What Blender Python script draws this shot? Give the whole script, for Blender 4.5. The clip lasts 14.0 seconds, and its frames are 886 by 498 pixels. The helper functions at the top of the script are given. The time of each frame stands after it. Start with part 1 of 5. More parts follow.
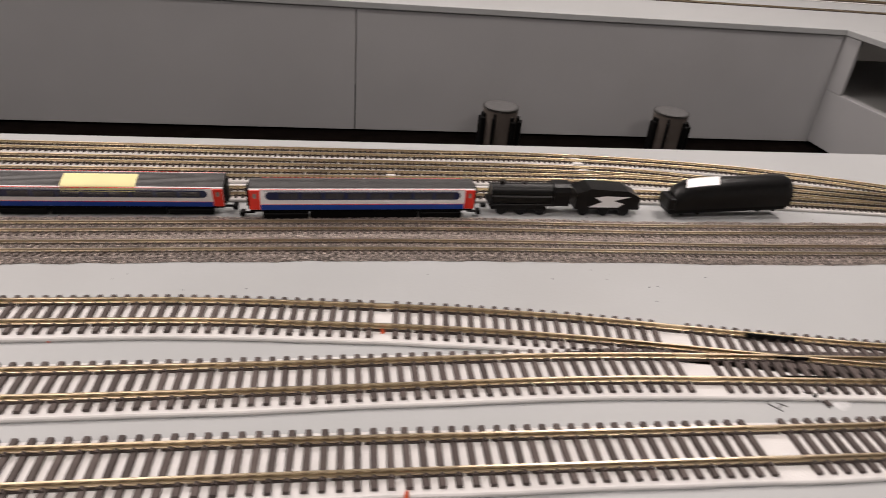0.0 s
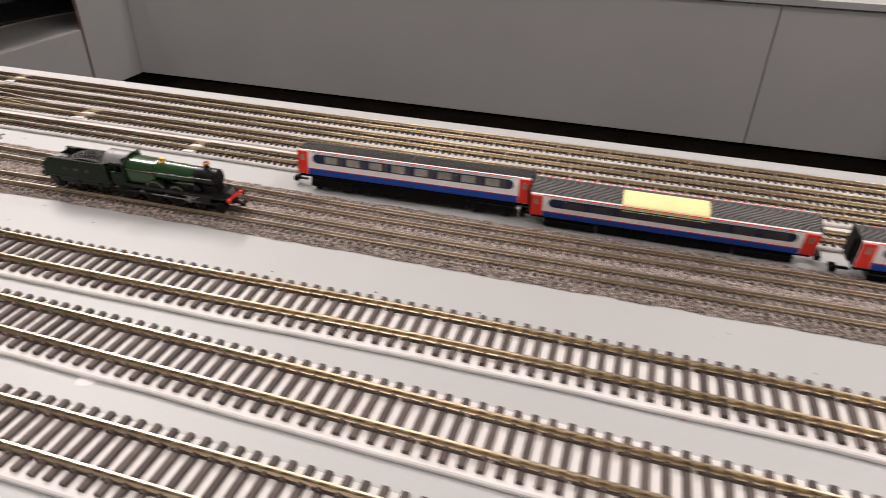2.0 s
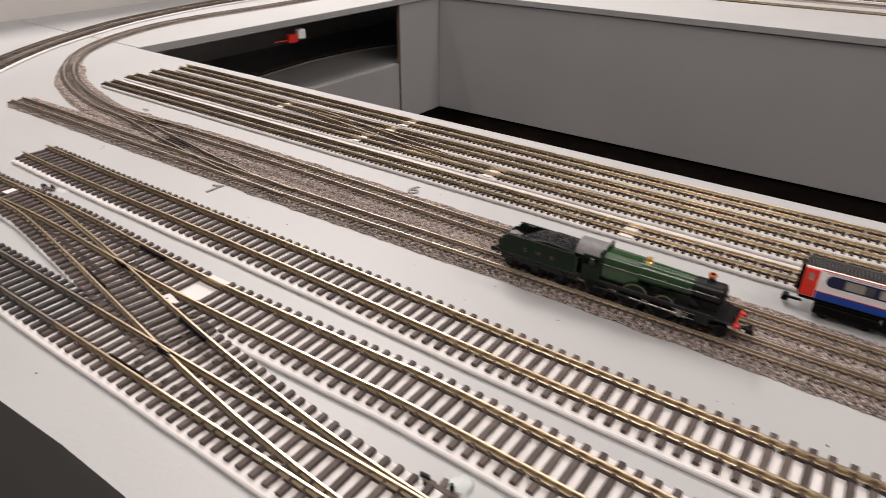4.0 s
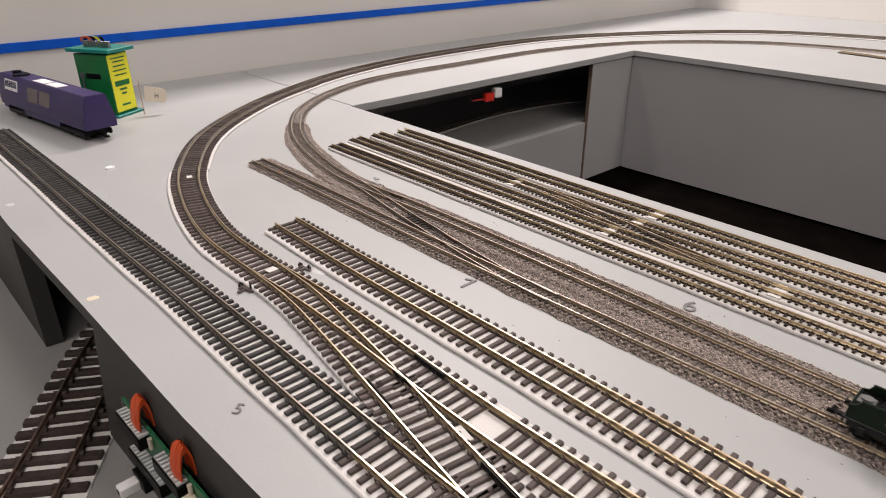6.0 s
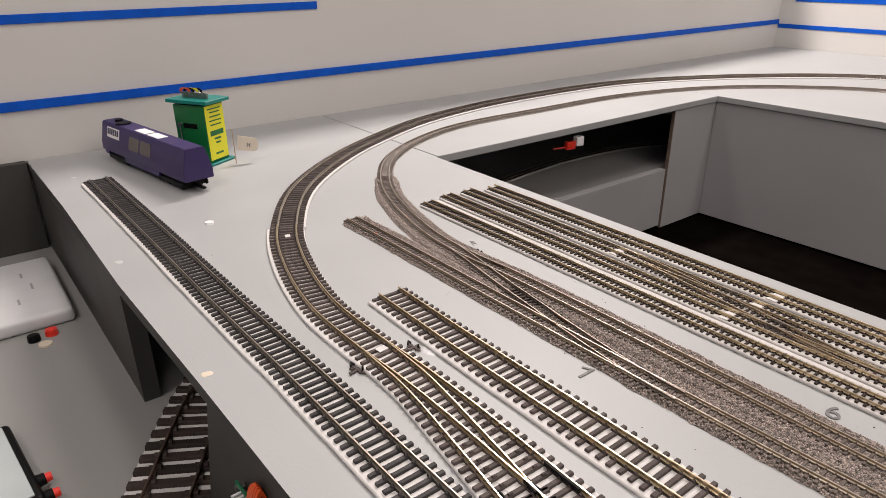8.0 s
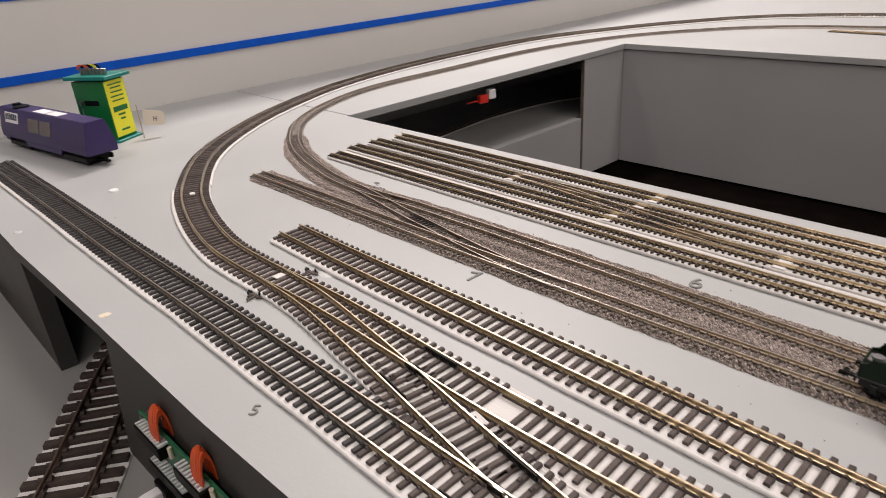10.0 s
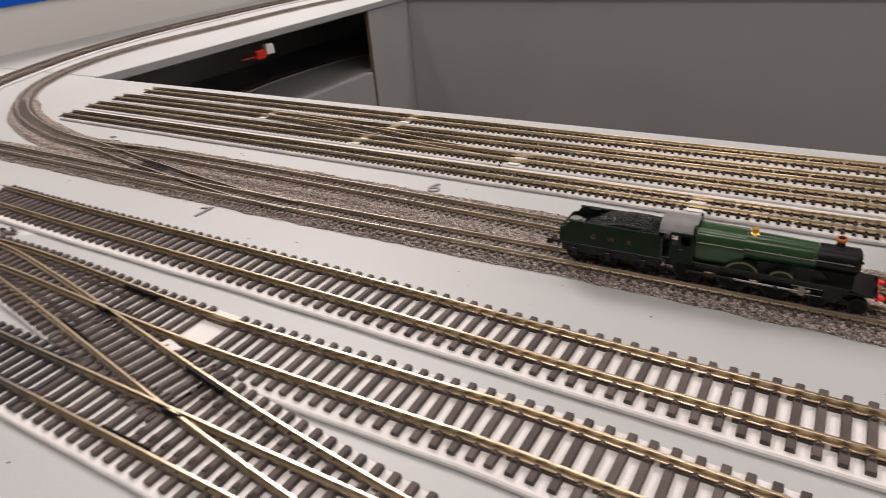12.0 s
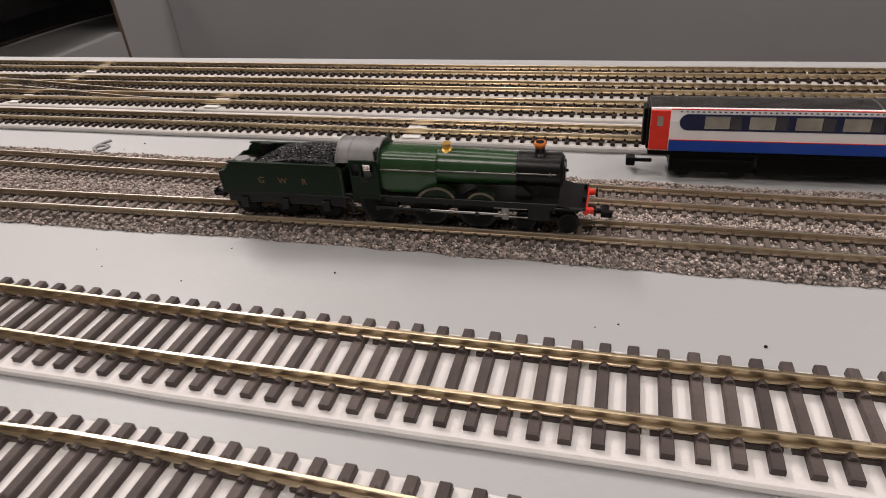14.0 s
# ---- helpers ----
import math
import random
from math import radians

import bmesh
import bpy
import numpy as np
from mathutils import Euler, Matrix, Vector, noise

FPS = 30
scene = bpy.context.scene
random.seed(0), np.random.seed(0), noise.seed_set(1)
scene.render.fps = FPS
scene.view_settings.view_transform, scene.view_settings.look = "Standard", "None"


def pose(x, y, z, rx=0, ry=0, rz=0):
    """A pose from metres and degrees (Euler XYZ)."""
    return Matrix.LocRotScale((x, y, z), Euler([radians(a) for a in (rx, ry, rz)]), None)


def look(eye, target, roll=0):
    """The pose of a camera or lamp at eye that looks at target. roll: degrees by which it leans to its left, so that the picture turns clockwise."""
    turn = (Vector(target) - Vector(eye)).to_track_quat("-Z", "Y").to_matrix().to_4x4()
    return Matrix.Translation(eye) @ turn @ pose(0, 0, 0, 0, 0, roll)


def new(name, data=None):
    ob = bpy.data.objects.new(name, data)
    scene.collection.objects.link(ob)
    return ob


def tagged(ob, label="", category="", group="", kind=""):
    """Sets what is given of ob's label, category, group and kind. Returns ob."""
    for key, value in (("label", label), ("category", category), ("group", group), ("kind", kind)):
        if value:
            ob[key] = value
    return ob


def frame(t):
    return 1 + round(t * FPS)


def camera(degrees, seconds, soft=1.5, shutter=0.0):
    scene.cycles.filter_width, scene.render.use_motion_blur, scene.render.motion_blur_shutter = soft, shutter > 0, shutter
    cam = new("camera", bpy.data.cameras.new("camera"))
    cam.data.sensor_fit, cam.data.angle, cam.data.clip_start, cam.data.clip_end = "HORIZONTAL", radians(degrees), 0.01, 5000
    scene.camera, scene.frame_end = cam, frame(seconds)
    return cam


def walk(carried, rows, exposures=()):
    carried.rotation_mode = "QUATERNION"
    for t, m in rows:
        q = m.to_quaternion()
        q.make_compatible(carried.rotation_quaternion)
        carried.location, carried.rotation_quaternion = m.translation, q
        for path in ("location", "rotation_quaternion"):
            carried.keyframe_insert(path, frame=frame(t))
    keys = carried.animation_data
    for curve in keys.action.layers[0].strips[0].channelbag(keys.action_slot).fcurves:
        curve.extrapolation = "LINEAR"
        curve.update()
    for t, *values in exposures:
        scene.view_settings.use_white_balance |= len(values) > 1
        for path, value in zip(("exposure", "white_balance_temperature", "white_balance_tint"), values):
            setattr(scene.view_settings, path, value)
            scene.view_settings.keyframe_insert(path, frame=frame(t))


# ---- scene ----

cam = camera(68.63, 14.0, soft=0.5, shutter=0.38)
PATH = [
    (0.0, (0.4281, -0.4016, 0.1960), (0.5077, 0.0236, -0.0547), 5.24),
    (0.5, (0.3928, -0.3811, 0.1891), (0.4289, 0.0473, -0.0663), 4.49),
    (1.0, (0.3548, -0.3601, 0.1814), (0.3436, 0.0671, -0.0782), 3.75),
    (1.5, (0.3107, -0.3428, 0.1725), (0.2463, 0.0796, -0.0870), 2.83),
    (2.0, (0.2601, -0.3321, 0.1699), (0.1464, 0.0779, -0.0927), 1.37),
    (2.5, (0.2140, -0.3245, 0.1608), (0.0606, 0.0797, -0.0904), 2.15),
    (3.0, (0.1731, -0.3220, 0.1639), (-0.0176, 0.0677, -0.0847), 1.48),
    (3.5, (0.1379, -0.3227, 0.1640), (-0.0842, 0.0525, -0.0807), 0.29),
    (4.0, (0.1024, -0.3242, 0.1698), (-0.1513, 0.0318, -0.0730), 0.42),
    (4.2, (0.0891, -0.3252, 0.1705), (-0.1752, 0.0239, -0.0709), 0.75),
    (4.7, (0.0584, -0.3280, 0.1742), (-0.2316, 0.0034, -0.0627), 0.47),
    (5.2, (0.0347, -0.3329, 0.1798), (-0.2751, -0.0153, -0.0506), 0.24),
    (5.7, (0.0160, -0.3383, 0.1870), (-0.3096, -0.0314, -0.0362), 0.04),
    (6.3, (-0.0033, -0.3436, 0.1976), (-0.3433, -0.0471, -0.0179), -0.15),
    (6.5, (-0.0096, -0.3458, 0.2021), (-0.3534, -0.0526, -0.0120), -0.07),
    (7.0, (-0.0251, -0.3480, 0.2110), (-0.3796, -0.0634, 0.0029), -0.35),
    (7.2, (-0.0340, -0.3517, 0.2155), (-0.3921, -0.0708, 0.0085), -0.18),
    (7.7, (-0.0405, -0.3541, 0.2197), (-0.4038, -0.0773, 0.0163), -0.29),
    (8.2, (-0.0354, -0.3547, 0.2179), (-0.3991, -0.0767, 0.0168), -0.56),
    (8.7, (-0.0238, -0.3537, 0.2120), (-0.3840, -0.0711, 0.0111), -1.07),
    (9.3, (-0.0083, -0.3507, 0.2016), (-0.3607, -0.0606, -0.0025), -2.15),
    (9.5, (-0.0017, -0.3477, 0.1968), (-0.3506, -0.0547, -0.0093), -2.62),
    (10.0, (0.0115, -0.3451, 0.1851), (-0.3269, -0.0442, -0.0269), -4.16),
    (10.5, (0.0273, -0.3429, 0.1742), (-0.2947, -0.0287, -0.0438), -4.76),
    (11.0, (0.0473, -0.3370, 0.1699), (-0.2581, -0.0082, -0.0507), -5.27),
    (11.5, (0.0552, -0.3292, 0.1599), (-0.2251, 0.0200, -0.0625), -4.96),
    (12.0, (0.0520, -0.3031, 0.1403), (-0.1916, 0.0651, -0.0944), -5.04),
    (12.5, (0.0607, -0.2839, 0.1346), (-0.1342, 0.1047, -0.1123), -3.34),
    (13.0, (0.0717, -0.2667, 0.1212), (-0.0971, 0.1285, -0.1344), -5.11),
    (13.5, (0.0803, -0.2507, 0.1113), (-0.0631, 0.1511, -0.1496), -4.84),
    (14.0, (0.0815, -0.2358, 0.1024), (-0.0454, 0.1670, -0.1652), -4.91),
]
EXPOSURES = [(0.0, -0.1), (0.5, -0.01), (1.0, 0.02), (2.0, 0.06), (2.5, 0.0), (3.0, -0.05), (4.0, -0.08), (6.5, -0.22), (10.0, -0.23), (12.0, -0.21), (13.0, -0.27), (14.0, -0.31)]
walk(cam, [(t, look(eye, target, roll)) for t, eye, target, roll in PATH], exposures=EXPOSURES)

# ---- light ----
scene.view_settings.exposure = 0.0
world = bpy.data.worlds.new("room_air")
scene.world = world
world.use_nodes = True
world.node_tree.nodes["Background"].inputs[0].default_value = (1.0, 0.95, 0.88, 1)
world.node_tree.nodes["Background"].inputs[1].default_value = 0.15


def overhead_lamp(x, y, z, sx, sy, watts, turn=0):
    data = bpy.data.lights.new("ceiling_panel_light", "AREA")
    data.shape, data.size, data.size_y, data.energy = "RECTANGLE", sx, sy, watts
    data.color = (1.0, 0.892, 0.848)
    ob = new("ceiling_panel_light", data)
    ob.matrix_basis = pose(x, y, z, 0, 0, turn)
    return ob


CEIL = 1.42
# The y = -1.0 pair is unseen fill, added to brighten faces towards -y.
LAMPS = [(-0.25, -1.0, 9.2), (1.25, -1.0, 8.5), (-0.25, 0.05, 4.5), (1.25, 0.05, 10.0), (-0.25, 0.85, 3.2), (1.25, 0.85, 13.0)]
for lx, ly, watts in LAMPS:
    overhead_lamp(lx, ly, CEIL - 0.035, 0.62, 0.26, watts)
# Unseen lamp behind the left wall, placed so the wall shades its foot.
overhead_lamp(-1.20, 0.88, CEIL - 0.035, 0.20, 0.90, 45.0)


# ---- materials ----
def mat(name, color, rough=0.5, metal=0.0, var=0.12, scale=40.0, bump=0.0, bump_scale=300.0, stain=0.0, stain_color=(0.1, 0.09, 0.08), stain_scale=6.0, spec=0.5, island=0.0, objvar=0.0, coat=0.0):
    m = bpy.data.materials.new(name)
    m.use_nodes = True
    nt = m.node_tree
    b = nt.nodes["Principled BSDF"]
    b.inputs["Roughness"].default_value = rough
    b.inputs["Metallic"].default_value = metal
    b.inputs["Specular IOR Level"].default_value = spec
    b.inputs["Coat Weight"].default_value = coat
    tc = nt.nodes.new("ShaderNodeTexCoord")
    src = tc.outputs["Object"]
    n1 = nt.nodes.new("ShaderNodeTexNoise")
    n1.inputs["Scale"].default_value = scale
    n1.inputs["Detail"].default_value = 6
    nt.links.new(src, n1.inputs["Vector"])
    ramp = nt.nodes.new("ShaderNodeMapRange")
    ramp.inputs[1].default_value, ramp.inputs[2].default_value = 0.3, 0.7
    ramp.inputs[3].default_value, ramp.inputs[4].default_value = 1 - var, 1 + var
    nt.links.new(n1.outputs["Fac"], ramp.inputs[0])
    mul = nt.nodes.new("ShaderNodeVectorMath")
    mul.operation = "SCALE"
    mul.inputs[0].default_value = color
    nt.links.new(ramp.outputs[0], mul.inputs["Scale"])
    col = mul.outputs[0]
    if stain:
        n2 = nt.nodes.new("ShaderNodeTexNoise")
        n2.inputs["Scale"].default_value, n2.inputs["Detail"].default_value = stain_scale, 8
        nt.links.new(src, n2.inputs["Vector"])
        r2 = nt.nodes.new("ShaderNodeMapRange")
        r2.inputs[1].default_value, r2.inputs[2].default_value = 0.5, 0.8
        r2.inputs[3].default_value, r2.inputs[4].default_value = 0, stain
        nt.links.new(n2.outputs["Fac"], r2.inputs[0])
        mx = nt.nodes.new("ShaderNodeMix")
        mx.data_type = "RGBA"
        nt.links.new(r2.outputs[0], mx.inputs[0])
        nt.links.new(col, mx.inputs[6])
        mx.inputs[7].default_value = (*stain_color, 1)
        col = mx.outputs[2]
    for amount, node, out in ((island, "ShaderNodeNewGeometry", "Random Per Island"), (objvar, "ShaderNodeObjectInfo", "Random")):
        if amount:
            g = nt.nodes.new(node)
            r3 = nt.nodes.new("ShaderNodeMapRange")
            r3.inputs[3].default_value, r3.inputs[4].default_value = 1 - amount, 1 + amount
            nt.links.new(g.outputs[out], r3.inputs[0])
            m3 = nt.nodes.new("ShaderNodeVectorMath")
            m3.operation = "SCALE"
            nt.links.new(col, m3.inputs[0])
            nt.links.new(r3.outputs[0], m3.inputs["Scale"])
            col = m3.outputs[0]
    nt.links.new(col, b.inputs["Base Color"])
    if bump:
        n4 = nt.nodes.new("ShaderNodeTexNoise")
        n4.inputs["Scale"].default_value, n4.inputs["Detail"].default_value = bump_scale, 4
        nt.links.new(src, n4.inputs["Vector"])
        bp = nt.nodes.new("ShaderNodeBump")
        bp.inputs["Strength"].default_value, bp.inputs["Distance"].default_value = bump, 0.0006
        nt.links.new(n4.outputs["Fac"], bp.inputs["Height"])
        nt.links.new(bp.outputs[0], b.inputs["Normal"])
        rr = nt.nodes.new("ShaderNodeMapRange")
        rr.inputs[3].default_value, rr.inputs[4].default_value = rough * 0.8, min(1, rough * 1.2)
        nt.links.new(n1.outputs["Fac"], rr.inputs[0])
        nt.links.new(rr.outputs[0], b.inputs["Roughness"])
    return m


GREY = (0.405, 0.415, 0.418)
M_BOARD = mat("grey_board_paint", GREY, 0.5, var=0.03, scale=9, bump=0.12, bump_scale=500, stain=0.18, stain_color=(0.3, 0.285, 0.27), stain_scale=5)
M_PANEL = mat("grey_panel_paint", (0.405, 0.405, 0.412), 0.6, var=0.04, scale=6, bump=0.1, bump_scale=350, stain=0.15, stain_color=(0.22, 0.21, 0.2), stain_scale=4)
M_FASCIA = mat("dark_grey_fascia_paint", (0.046, 0.0445, 0.042), 0.6, var=0.05, scale=8, bump=0.12, bump_scale=350, stain=0.15, stain_color=(0.08, 0.077, 0.073), stain_scale=5)
# near-black for the floors, and for the shade painted inside the tunnel
M_DARK = mat("dark_cloth_and_tunnel_shade", (0.004, 0.0032, 0.0028), 0.95, spec=0.0, var=0.3, scale=30, bump=0.3, bump_scale=200)
M_WALL = mat("white_wall_paint", (0.69, 0.675, 0.65), 0.7, var=0.03, scale=4, bump=0.15, bump_scale=200, stain=0.25, stain_color=(0.56, 0.54, 0.51), stain_scale=2)
M_CEIL = mat("ceiling_paint", (0.58, 0.57, 0.55), 0.8, var=0.03)
M_ROOM = mat("unseen_wall_grey", (0.26, 0.255, 0.25), 0.8, var=0.04, scale=3)
M_FOAM = mat("white_foam", (0.69, 0.672, 0.66), 0.75, var=0.05, scale=80, bump=0.3, bump_scale=900, stain=0.35, stain_color=(0.58, 0.565, 0.55), stain_scale=25)
M_FOAM_N = mat("dusty_white_foam", (0.60, 0.58, 0.56), 0.8, var=0.08, scale=80, bump=0.3, bump_scale=900, stain=0.4, stain_color=(0.36, 0.345, 0.33), stain_scale=20)
# Board grey darkened: the lower level's shade is put into the colour.
M_DECK = mat("shaded_deck_grey", (0.30, 0.30, 0.292), 0.5, var=0.04, scale=7, bump=0.12, bump_scale=500, stain=0.2, stain_color=(0.24, 0.23, 0.22), stain_scale=5)
M_SLEEPER = mat("brown_plastic_sleeper", (0.088, 0.071, 0.066), 0.6, spec=0.2, var=0.2, scale=300, bump=0.3, bump_scale=1500, objvar=0.25)
M_SLEEPER_BLACK = mat("black_plastic_sleeper", (0.048, 0.045, 0.045), 0.5, spec=0.2, var=0.2, scale=300, bump=0.3, bump_scale=1500, objvar=0.25)
M_SLEEPER_N = mat("dark_plastic_sleeper", (0.036, 0.026, 0.022), 0.55, spec=0.2, var=0.25, scale=500, objvar=0.3)
M_RAIL = mat("nickel_silver_rail", (0.53, 0.425, 0.28), 0.34, 1.0, var=0.15, scale=60, stain=0.5, stain_color=(0.2, 0.15, 0.09), stain_scale=30)
M_RAIL_N = mat("worn_nickel_rail", (0.53, 0.445, 0.32), 0.33, 1.0, var=0.2, scale=60, stain=0.4, stain_color=(0.26, 0.21, 0.16), stain_scale=30)
M_RAIL_S = mat("small_nickel_rail", (0.64, 0.52, 0.335), 0.3, 1.0, var=0.18, scale=60, stain=0.5, stain_color=(0.18, 0.14, 0.09), stain_scale=30)
M_SLEEPER_NB = mat("dusty_brown_sleeper", (0.105, 0.084, 0.072), 0.7, var=0.25, scale=500, objvar=0.3)
M_RAIL_TOP = mat("polished_rail_head", (0.70, 0.585, 0.415), 0.28, 1.0, var=0.12, scale=60, stain=0.35, stain_color=(0.45, 0.38, 0.29), stain_scale=35)
M_RAIL_TOP_N = mat("polished_small_rail_head", (0.74, 0.675, 0.60), 0.28, 1.0, var=0.12, scale=60, stain=0.35, stain_color=(0.42, 0.36, 0.29), stain_scale=35)
M_RAIL_DULL = mat("tarnished_rail", (0.36, 0.32, 0.27), 0.4, 1.0, var=0.2, scale=60, stain=0.5, stain_color=(0.11, 0.09, 0.07), stain_scale=30)
M_BALLAST = mat("granite_ballast", (0.395, 0.338, 0.305), 0.9, var=0.3, scale=400, island=0.65)
M_SLEEPER_DUST = mat("dust_covered_sleeper", (0.17, 0.145, 0.13), 0.85, var=0.2, scale=400, objvar=0.2)
M_RAIL_DUST = mat("dusty_rail", (0.31, 0.27, 0.23), 0.5, 0.7, var=0.2, scale=60)
M_SLEEPER_BIG = mat("dark_brown_sleeper", (0.040, 0.029, 0.025), 0.5, spec=0.3, var=0.3, scale=200, bump=0.3, bump_scale=900, objvar=0.3)
M_RAIL_RUSTY = mat("rusty_brown_rail", (0.16, 0.11, 0.085), 0.5, 0.8, var=0.25, scale=60)
M_SMEAR = mat("thin_white_smear", (0.56, 0.565, 0.57), 0.35, var=0.12, scale=250)
M_BALLAST_BED = mat("ballast_glue_bed", (0.185, 0.158, 0.142), 0.95, var=0.45, scale=500, bump=0.8, bump_scale=700)


def add_cells(m, scale, low, high, bump):
    """Stone cells: each its own tone, with joints between them."""
    nt = m.node_tree
    b = nt.nodes["Principled BSDF"]
    tc = nt.nodes.new("ShaderNodeTexCoord")
    cells = nt.nodes.new("ShaderNodeTexVoronoi")
    cells.inputs["Scale"].default_value = scale
    nt.links.new(tc.outputs["Object"], cells.inputs["Vector"])
    grey = nt.nodes.new("ShaderNodeSeparateColor")
    nt.links.new(cells.outputs["Color"], grey.inputs[0])
    tone = nt.nodes.new("ShaderNodeMapRange")
    tone.inputs[3].default_value, tone.inputs[4].default_value = low, high
    nt.links.new(grey.outputs[0], tone.inputs[0])
    mul = nt.nodes.new("ShaderNodeVectorMath")
    mul.operation = "SCALE"
    old = b.inputs["Base Color"].links[0].from_socket
    nt.links.new(old, mul.inputs[0])
    nt.links.new(tone.outputs[0], mul.inputs["Scale"])
    nt.links.new(mul.outputs[0], b.inputs["Base Color"])
    bp = nt.nodes.new("ShaderNodeBump")
    bp.invert = True
    bp.inputs["Strength"].default_value, bp.inputs["Distance"].default_value = bump, 0.0006
    nt.links.new(cells.outputs["Distance"], bp.inputs["Height"])
    nt.links.new(bp.outputs[0], b.inputs["Normal"])


add_cells(M_BALLAST_BED, 1150.0, 0.25, 2.1, 1.0)
M_BALLAST_PALE = mat("pale_dusty_ballast", (0.27, 0.242, 0.22), 0.95, var=0.2, scale=300, bump=0.5, bump_scale=700)
add_cells(M_BALLAST_PALE, 1150.0, 0.7, 1.3, 0.6)
M_PENCIL = mat("pencil_mark", (0.17, 0.168, 0.165), 0.6, var=0.3, scale=300)
M_TAPE = mat("blue_tape", (0.002, 0.095, 0.58), 0.55, spec=0.2, var=0.1, scale=60, bump=0.2)
M_BLACK = mat("black_plastic", spec=0.12, color=(0.004, 0.004, 0.004), rough=0.42, var=0.2, scale=200)
M_BLACKSATIN = mat("satin_black_paint", spec=0.26, color=(0.0045, 0.0045, 0.0047), rough=0.33, var=0.25, scale=300, bump=0.1, bump_scale=900)
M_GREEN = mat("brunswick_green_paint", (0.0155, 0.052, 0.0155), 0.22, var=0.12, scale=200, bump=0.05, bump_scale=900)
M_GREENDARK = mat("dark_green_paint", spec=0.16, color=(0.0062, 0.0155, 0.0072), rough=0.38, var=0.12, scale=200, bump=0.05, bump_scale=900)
M_ROOFGREY = mat("cab_roof_grey", (0.16, 0.16, 0.162), 0.42, var=0.15, scale=250)
M_COPPER = mat("polished_copper", (0.90, 0.27, 0.06), 0.35, 0.65, var=0.05)
M_BRASS = mat("polished_brass", (0.85, 0.52, 0.12), 0.28, 0.8, var=0.05)
M_OLDGOLD = mat("faded_gold_transfer", (0.15, 0.085, 0.04), 0.6, var=0.2, scale=300)
M_STEEL = mat("steel_rod", (0.28, 0.27, 0.26), 0.35, 1.0, var=0.15, scale=300)
M_BEADING = mat("worn_brass_beading", (0.16, 0.14, 0.10), 0.45, 0.7, var=0.2, scale=300)
M_DARKSTEEL = mat("oily_dark_steel", (0.03, 0.03, 0.031), 0.5, 0.6, var=0.2, scale=300)
M_GLASSTOP = mat("pale_glass_screen", (0.45, 0.5, 0.5), 0.08, var=0.03)
M_RED = mat("red_paint", (0.80, 0.036, 0.02), 0.4, var=0.08, scale=200)
M_WHITE = mat("white_paint", (0.9, 0.89, 0.9), 0.4, var=0.04, scale=100)
M_COACHBLUE = mat("coach_blue", (0.008, 0.058, 0.36), 0.3, var=0.06, scale=100)
M_NAVY = mat("coach_navy", (0.006, 0.012, 0.06), 0.3, var=0.1, scale=100)
M_COACHROOF = mat("coach_roof_grey", (0.062, 0.059, 0.058), 0.5, var=0.12, scale=150)
M_ROOFPALE = mat("pale_coach_roof", (0.11, 0.108, 0.108), 0.5, var=0.12, scale=150)
# Opaque coach panes: the glass's reflection and see-through are set into these tones.
M_WINDOW = mat("coach_window", (0.30, 0.285, 0.25), 0.1, var=0.3, scale=120)
M_PANEDARK = mat("dark_pane", (0.05, 0.05, 0.06), 0.12, var=0.2, scale=120)
M_PANEWARM = mat("brown_tinted_window", (0.10, 0.08, 0.075), 0.15, var=0.2, scale=60)
M_CREAM = mat("cream_tape", (0.83, 0.76, 0.38), 0.55, var=0.05, scale=60, bump=0.2)
M_COAL = mat("model_coal", spec=0.25, color=(0.016, 0.016, 0.018), rough=0.35, var=0.4, scale=500, island=0.6)
M_PURPLE = mat("purple_paint", (0.038, 0.022, 0.108), 0.42, var=0.08, scale=40, bump=0.12, bump_scale=600)
M_GREENBOX = mat("green_plastic_box", (0.004, 0.15, 0.035), 0.35, var=0.08, scale=40)
M_YELLOW = mat("yellow_label", (0.85, 0.82, 0.03), 0.5, var=0.03)
M_TEAL = mat("teal_circuit_board", (0.0, 0.2, 0.17), 0.4, var=0.08)
M_PCB = mat("green_circuit_board", (0.02, 0.16, 0.07), 0.4, var=0.15, scale=200)
M_ORANGE = mat("orange_wire", (0.75, 0.1, 0.02), 0.45, var=0.1)
M_WOOD = mat("pale_wood", (0.5, 0.36, 0.24), 0.6, var=0.1, scale=80)
M_CARD = mat("pale_card", (0.72, 0.64, 0.52), 0.7, var=0.04)
M_METALCAN = mat("brushed_dark_metal", (0.20, 0.17, 0.15), 0.25, 0.55, var=0.15, scale=30)
M_WHITEPLASTIC = mat("white_plastic", (0.72, 0.73, 0.74), 0.3, var=0.03)
M_SOLDER = mat("pale_grey_putty", (0.5, 0.54, 0.53), 0.4, var=0.05)
M_PLYEDGE = mat("raw_ply_edge", (0.17, 0.12, 0.09), 0.7, var=0.2, scale=60)


# ---- builders ----
def mesh_from(name, bm, *mats, smooth=False):
    bmesh.ops.recalc_face_normals(bm, faces=bm.faces)
    me = bpy.data.meshes.new(name)
    bm.to_mesh(me)
    bm.free()
    for m in mats:
        me.materials.append(m)
    if smooth:
        for p in me.polygons:
            p.use_smooth = True
        me.set_sharp_from_angle(angle=radians(35))
    return me


def part(name, bm, material, parent, label="", smooth=False, m=None):
    ob = new(name, mesh_from(name, bm, material, smooth=smooth))
    ob.parent = parent
    if m is not None:
        ob.matrix_basis = m
    if label:
        tagged(ob, label)
    return ob


